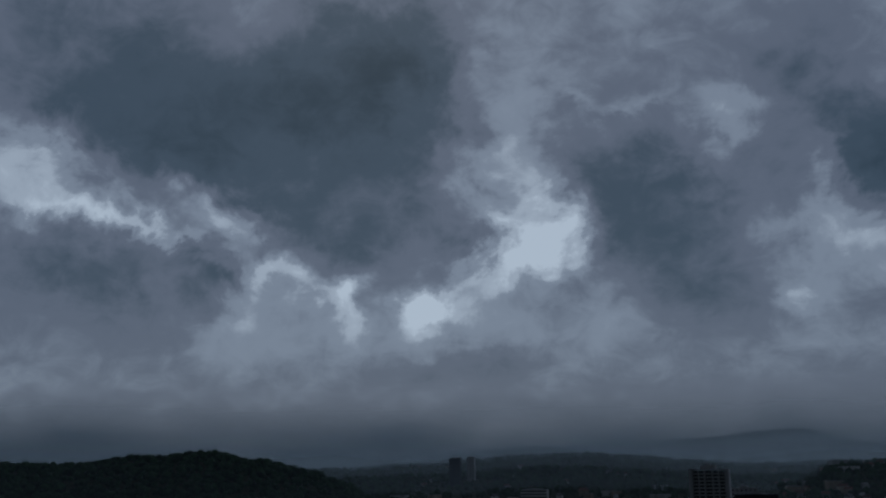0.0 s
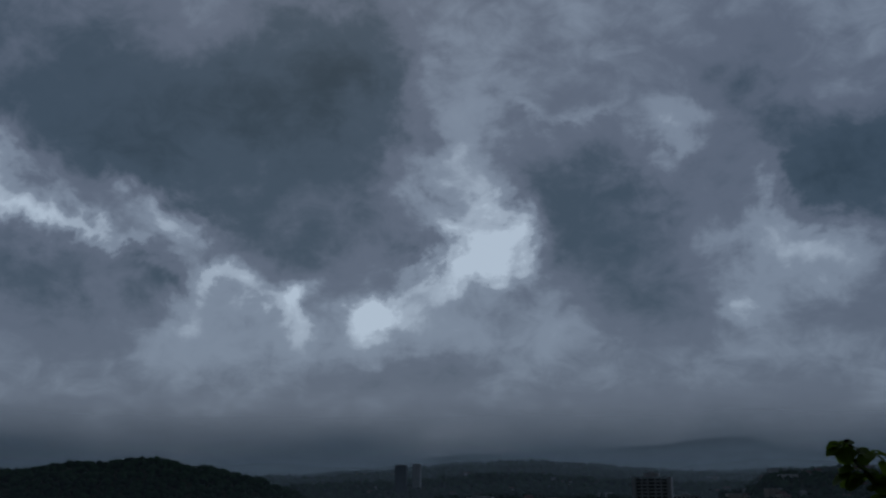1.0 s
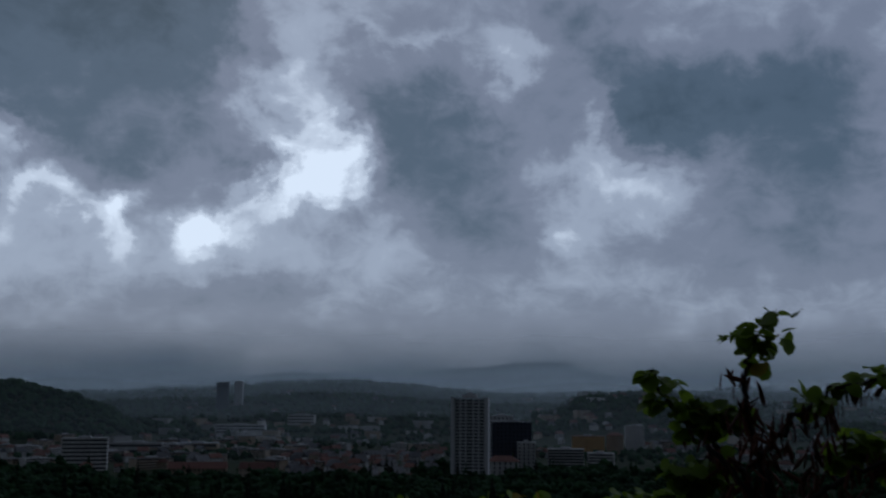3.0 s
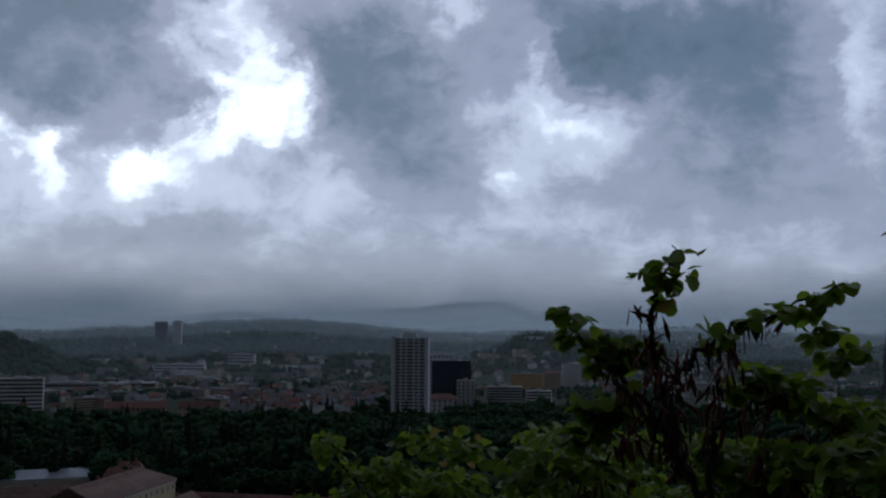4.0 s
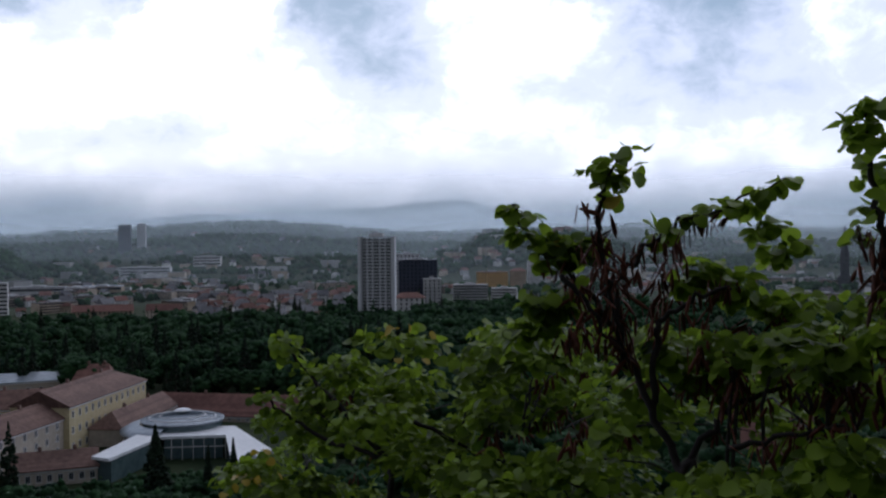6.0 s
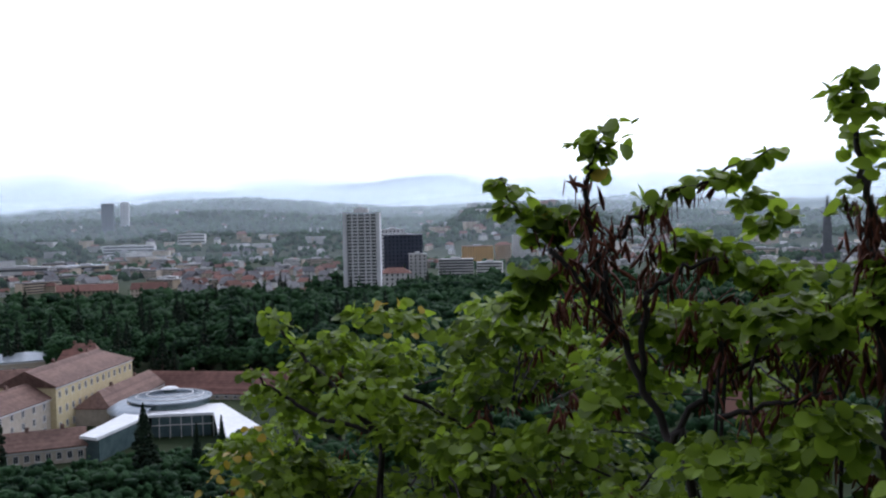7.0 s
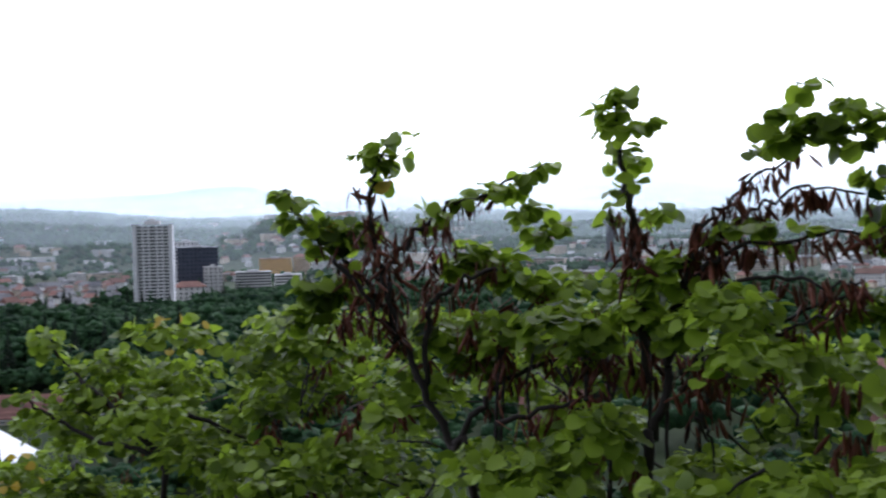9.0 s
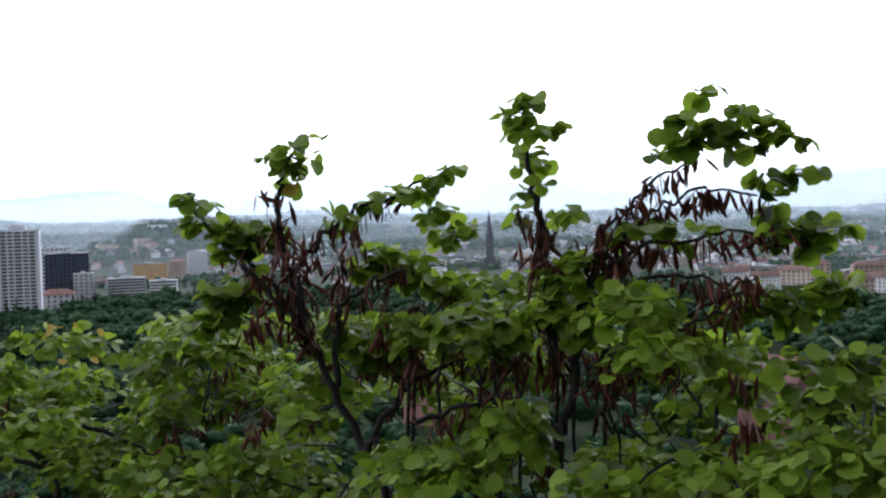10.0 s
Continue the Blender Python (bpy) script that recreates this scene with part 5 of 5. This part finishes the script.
for az, el in [(-12.3, -1.6), (-13.3, -1.9), (-14.9, -4.3), (-16.3, -5.0), (-17.6, -4.7), (-18.6, -5.7), (-7.6, -3.5), (-8.2, -5.5), (-6.9, -4.8), (-8.9, -6.8), (-11.3, -3.5), (-15.2, -6.3), (-10.2, -5.5)]:
    c = polar(az, el, 3.05)
    for _ in range(2):
        o = c + Vector((b.rng.gauss(0, 0.07), b.rng.gauss(0, 0.10), b.rng.gauss(0, 0.06)))
        b.hang([o, o + Vector((0.02, 0.01, 0.04))], 0.0, 1.0, 9, 0.066, 0.016, False)
body(b, 1.5, 19.0, 900, [fork, polar(-4, -12, 3.6), polar(-8, -10, 3.3), polar(-14, -13, 3.0), polar(-17, -12, 2.9)], 0.10, 0.048, limbs)
b.finish()

# the bush to the east with the tall shoot and the arching pod branches
b = Bush("tall redbud bush with arching branches full of dark pods", 8)
base = ground_at(-24.6, 2.8)
fork = polar(-26.1, -8.7, 2.72)
limbs = [[(-24.5, -0.5), (-25.8, -4.4), (-26.1, -8.7), (-25.1, -12.8), (-24.9, -16.0)], [(-26.6, -9.0), (-29.1, -7.4), (-32.8, -5.7), (-35.8, -4.5)], [(-26.6, -10.0), (-29.7, -8.6)], [(-28.4, -8.3), (-28.1, -12.1)], [(-16.0, -11.9), (-19.1, -10.9), (-22.1, -10.3)]]
b.stem([base, polar(-24.9, -16.0, 2.72), polar(-25.1, -12.8, 2.72), fork], 0.017, 0.012)
for line in limbs[1:]:
    limb = b.stem([polar(az, el, 2.68) for az, el in line], 0.009, 0.004)
    b.hang(limb, 0.1, 1.0, 34, 0.062, 0.03, False)
b.stem([fork, polar(-26.6, -5.5, 2.72), polar(-27.2, -3.2, 2.7)], 0.013, 0.009)
tall = b.stem([polar(-25.1, -9.5, 2.75), polar(-24.6, -4.2, 2.75), polar(-24.3, -0.8, 2.75), polar(-23.8, 2.2, 2.75), polar(-23.4, 5.1, 2.75), polar(-23.2, 7.1, 2.75)], 0.016, 0.004)
b.tufts([(-23.3, 7.2, 0.027), (-23.9, 7.2, 0.016), (-22.2, 6.1, 0.021), (-23.1, 6.3, 0.035), (-22.6, 5.2, 0.035), (-23.9, 5.1, 0.038), (-25.0, 5.4, 0.03), (-23.9, 3.8, 0.042), (-23.0, 3.2, 0.022), (-24.4, 3.2, 0.019), (-23.5, 1.8, 0.029), (-24.5, 2.0, 0.019), (-23.2, 0.7, 0.029), (-25.8, 0.5, 0.038), (-25.0, -0.0, 0.029), (-22.8, -0.2, 0.022)], 2.75)
b.hang(tall, 0.02, 0.50, 130, 0.066, 0.03)
for k in range(9):
    az = -15.0 - 1.6 * k + b.rng.uniform(-0.5, 0.5)
    stalk = b.stem([ground_at(az, 2.95), polar(az + b.rng.uniform(-0.8, 0.8), -13.0, 2.9), polar(az + b.rng.uniform(-1.5, 1.5), b.rng.uniform(-8.5, -6.0), 2.95)], 0.008, 0.004)
    b.hang(stalk, 0.55, 1.0, 16, 0.06, 0.03, False)
bow = b.stem([polar(-27, -4.2, 2.7), polar(-27.4, -2.6, 2.7), polar(-27.8, -0.9, 2.7), polar(-29.2, 0.5, 2.7), polar(-31.1, 2.1, 2.7), polar(-33.6, 3.5, 2.7)], 0.0085, 0.003)
b.tufts([(-32.4, 5.8, 0.02), (-33.5, 7.0, 0.025), (-34.1, 7.4, 0.019), (-31.6, 5.0, 0.027), (-30.8, 3.7, 0.019), (-32.4, 4.3, 0.047), (-33.7, 4.8, 0.053), (-34.9, 4.9, 0.05), (-35.8, 5.8, 0.041), (-36.1, 4.0, 0.05), (-37.0, 5.4, 0.041), (-37.6, 4.8, 0.038), (-38.6, 4.4, 0.031), (-39.2, 4.2, 0.017)], 2.7)
b.hang(bow, 0.1, 1.0, 95, 0.060, 0.018)
bow2 = b.stem([polar(-26.9, -3.2, 2.75), polar(-28.6, -1.6, 2.75), polar(-30, -0.6, 2.75), polar(-31.6, 0.6, 2.75), polar(-33.6, 1.4, 2.75), polar(-36.7, 1, 2.75)], 0.0085, 0.003)
b.tufts([(-37.0, 1.8, 0.035), (-38.1, 2.1, 0.035), (-39.0, 2.2, 0.029), (-39.9, 2.5, 0.027), (-37.8, 0.7, 0.035), (-37.3, -0.2, 0.029)], 2.75)
b.hang(bow2, 0.10, 1.0, 95, 0.064, 0.018)
bow3 = b.stem([polar(-26.9, -3.9, 2.7), polar(-28.2, -2.9, 2.7), polar(-30.2, -1.9, 2.7), polar(-33.2, -1.3, 2.7), polar(-36.3, -1.1, 2.7), polar(-38.5, -1, 2.7)], 0.0085, 0.003)
b.tufts([(-38.8, -0.8, 0.057), (-37.9, -1.4, 0.044), (-40.0, -1.2, 0.05), (-41.5, -0.8, 0.035), (-39.7, -2.0, 0.035), (-32.5, -1.6, 0.028), (-29.9, -0.7, 0.041), (-28.3, -1.2, 0.035), (-25.6, -3.5, 0.073), (-24.5, -5.5, 0.079), (-26.7, -2.5, 0.044), (-27.8, -4.9, 0.073), (-26.2, -6.3, 0.073), (-29.4, -5.5, 0.06), (-31.4, -0.6, 0.035), (-33.6, -0.8, 0.025), (-21.8, -6.5, 0.057), (-20.8, -7.6, 0.057), (-30.7, -6.5, 0.066), (-36.9, -5.0, 0.066), (-38.4, -5.5, 0.073), (-40.7, -4.5, 0.087), (-35.4, -5.7, 0.057)], 2.72)
b.hang(bow3, 0.10, 0.95, 90, 0.068, 0.022)
bow4 = b.stem([polar(-27.1, -5.2, 2.65), polar(-29.2, -4, 2.65), polar(-32.1, -3.6, 2.65), polar(-35, -4, 2.65), polar(-36.6, -3.7, 2.65)], 0.008, 0.003)
b.hang(bow4, 0.1, 1.0, 70, 0.064, 0.02, False)
bow5 = b.stem([polar(-28.4, -7.9, 2.6), polar(-30.7, -7, 2.6), polar(-33, -6.3, 2.6), polar(-35.5, -5.3, 2.6)], 0.008, 0.003)
b.hang(bow5, 0.1, 1.0, 30, 0.062, 0.02, False)
b.tufts([(-9.3, -11.1, 0.05), (-19.2, -14.6, 0.046), (-36.7, -13.9, 0.05), (-39.1, -11.0, 0.055)], 2.6, 0.054, False)
body(b, 17.5, 53.0, 1500, [fork, polar(-22, -11, 2.8), polar(-28, -10, 2.6), polar(-34, -13, 2.5), polar(-42, -13, 2.5), polar(-48, -13, 2.5)], 0.0, 0.048, limbs )
b.finish()

# the lower bush to the west
b = Bush("low spreading bush with light green leaves and some yellow ones", 14, name="spreading_bush")
base = ground_at(3.0, 4.4)
fork = polar(3.0, -13, 4.2)
b.stem([base, polar(3.2, -18, 4.3), fork], 0.019, 0.012)
limbs = [[(1.7, -10.6), (-1.3, -12.0), (-3.9, -13.6)], [(-3.6, -12.7), (-3.0, -10.9)]]
for line in limbs:
    b.stem([polar(az, el, 4.15) for az, el in line], 0.010, 0.005)
tip = b.stem([fork, polar(6.2, -9.4, 4.4), polar(8.3, -6.9, 4.6), polar(9.2, -5.6, 4.6)], 0.014, 0.004)
b.spray(tip, 0.35, 1.0, 75, 0.052, 0.072)
tip = b.stem([fork, polar(7.2, -11.3, 4.4), polar(9.4, -9.7, 4.5), polar(10.4, -8.8, 4.5)], 0.012, 0.004)
b.spray(tip, 0.45, 1.0, 50, 0.049, 0.065)
for x in ((3.9, -6.1), (2.2, -6.1), (0.7, -6.8), (-3.3, -5.5)):
    b.clump(polar(*x, 4.4), 0.11, 34, 0.060)
body(b, -11.8, 3.5, 900, [fork, polar(8, -14, 4.4), polar(0, -13, 4.1), polar(5, -11, 4.4)], 0.35, 0.052, limbs)
for (az, el) in ((11.7, -14.6), (10.7, -12.9), (12.4, -14.9), (2.0, -6.0)):
    c = polar(az, el, 4.0)
    for _ in range(8):
        o = Vector([b.rng.gauss(0, 1) for _ in range(3)]).normalized()
        ob = new("yellow_leaf", ME_YELLOW)
        ob.parent = b.root
        ob.matrix_basis = Matrix.Translation(c + o * 0.09) @ leaf_turn(b.rng, o).to_4x4() @ Matrix.Scale(0.036, 4)
b.finish()


# ---- tall grass and brambles on the slope ----
def slope_growth():
    rng = np.random.default_rng(31)
    cs, ss = [], []
    for _ in range(6500):
        d = 5.5 + 95 * rng.uniform() ** 1.8
        az = rng.uniform(-50, 34)
        x, y, _ = out(az, d)
        s = rng.uniform(0.10, 0.26) * (1 + d / 12)
        cs.append((x, y, ground_z(x, y) + s * 0.4))
        ss.append(s)
    v, f = clumps(np.array(cs), np.array(ss), rng, 0.8)
    ob = raw("brambles", v.tolist(), f.tolist(), M_crown)
    tagged(ob, "low dark green brambles on the steep slope", "undergrowth", kind="stuff")


slope_growth()
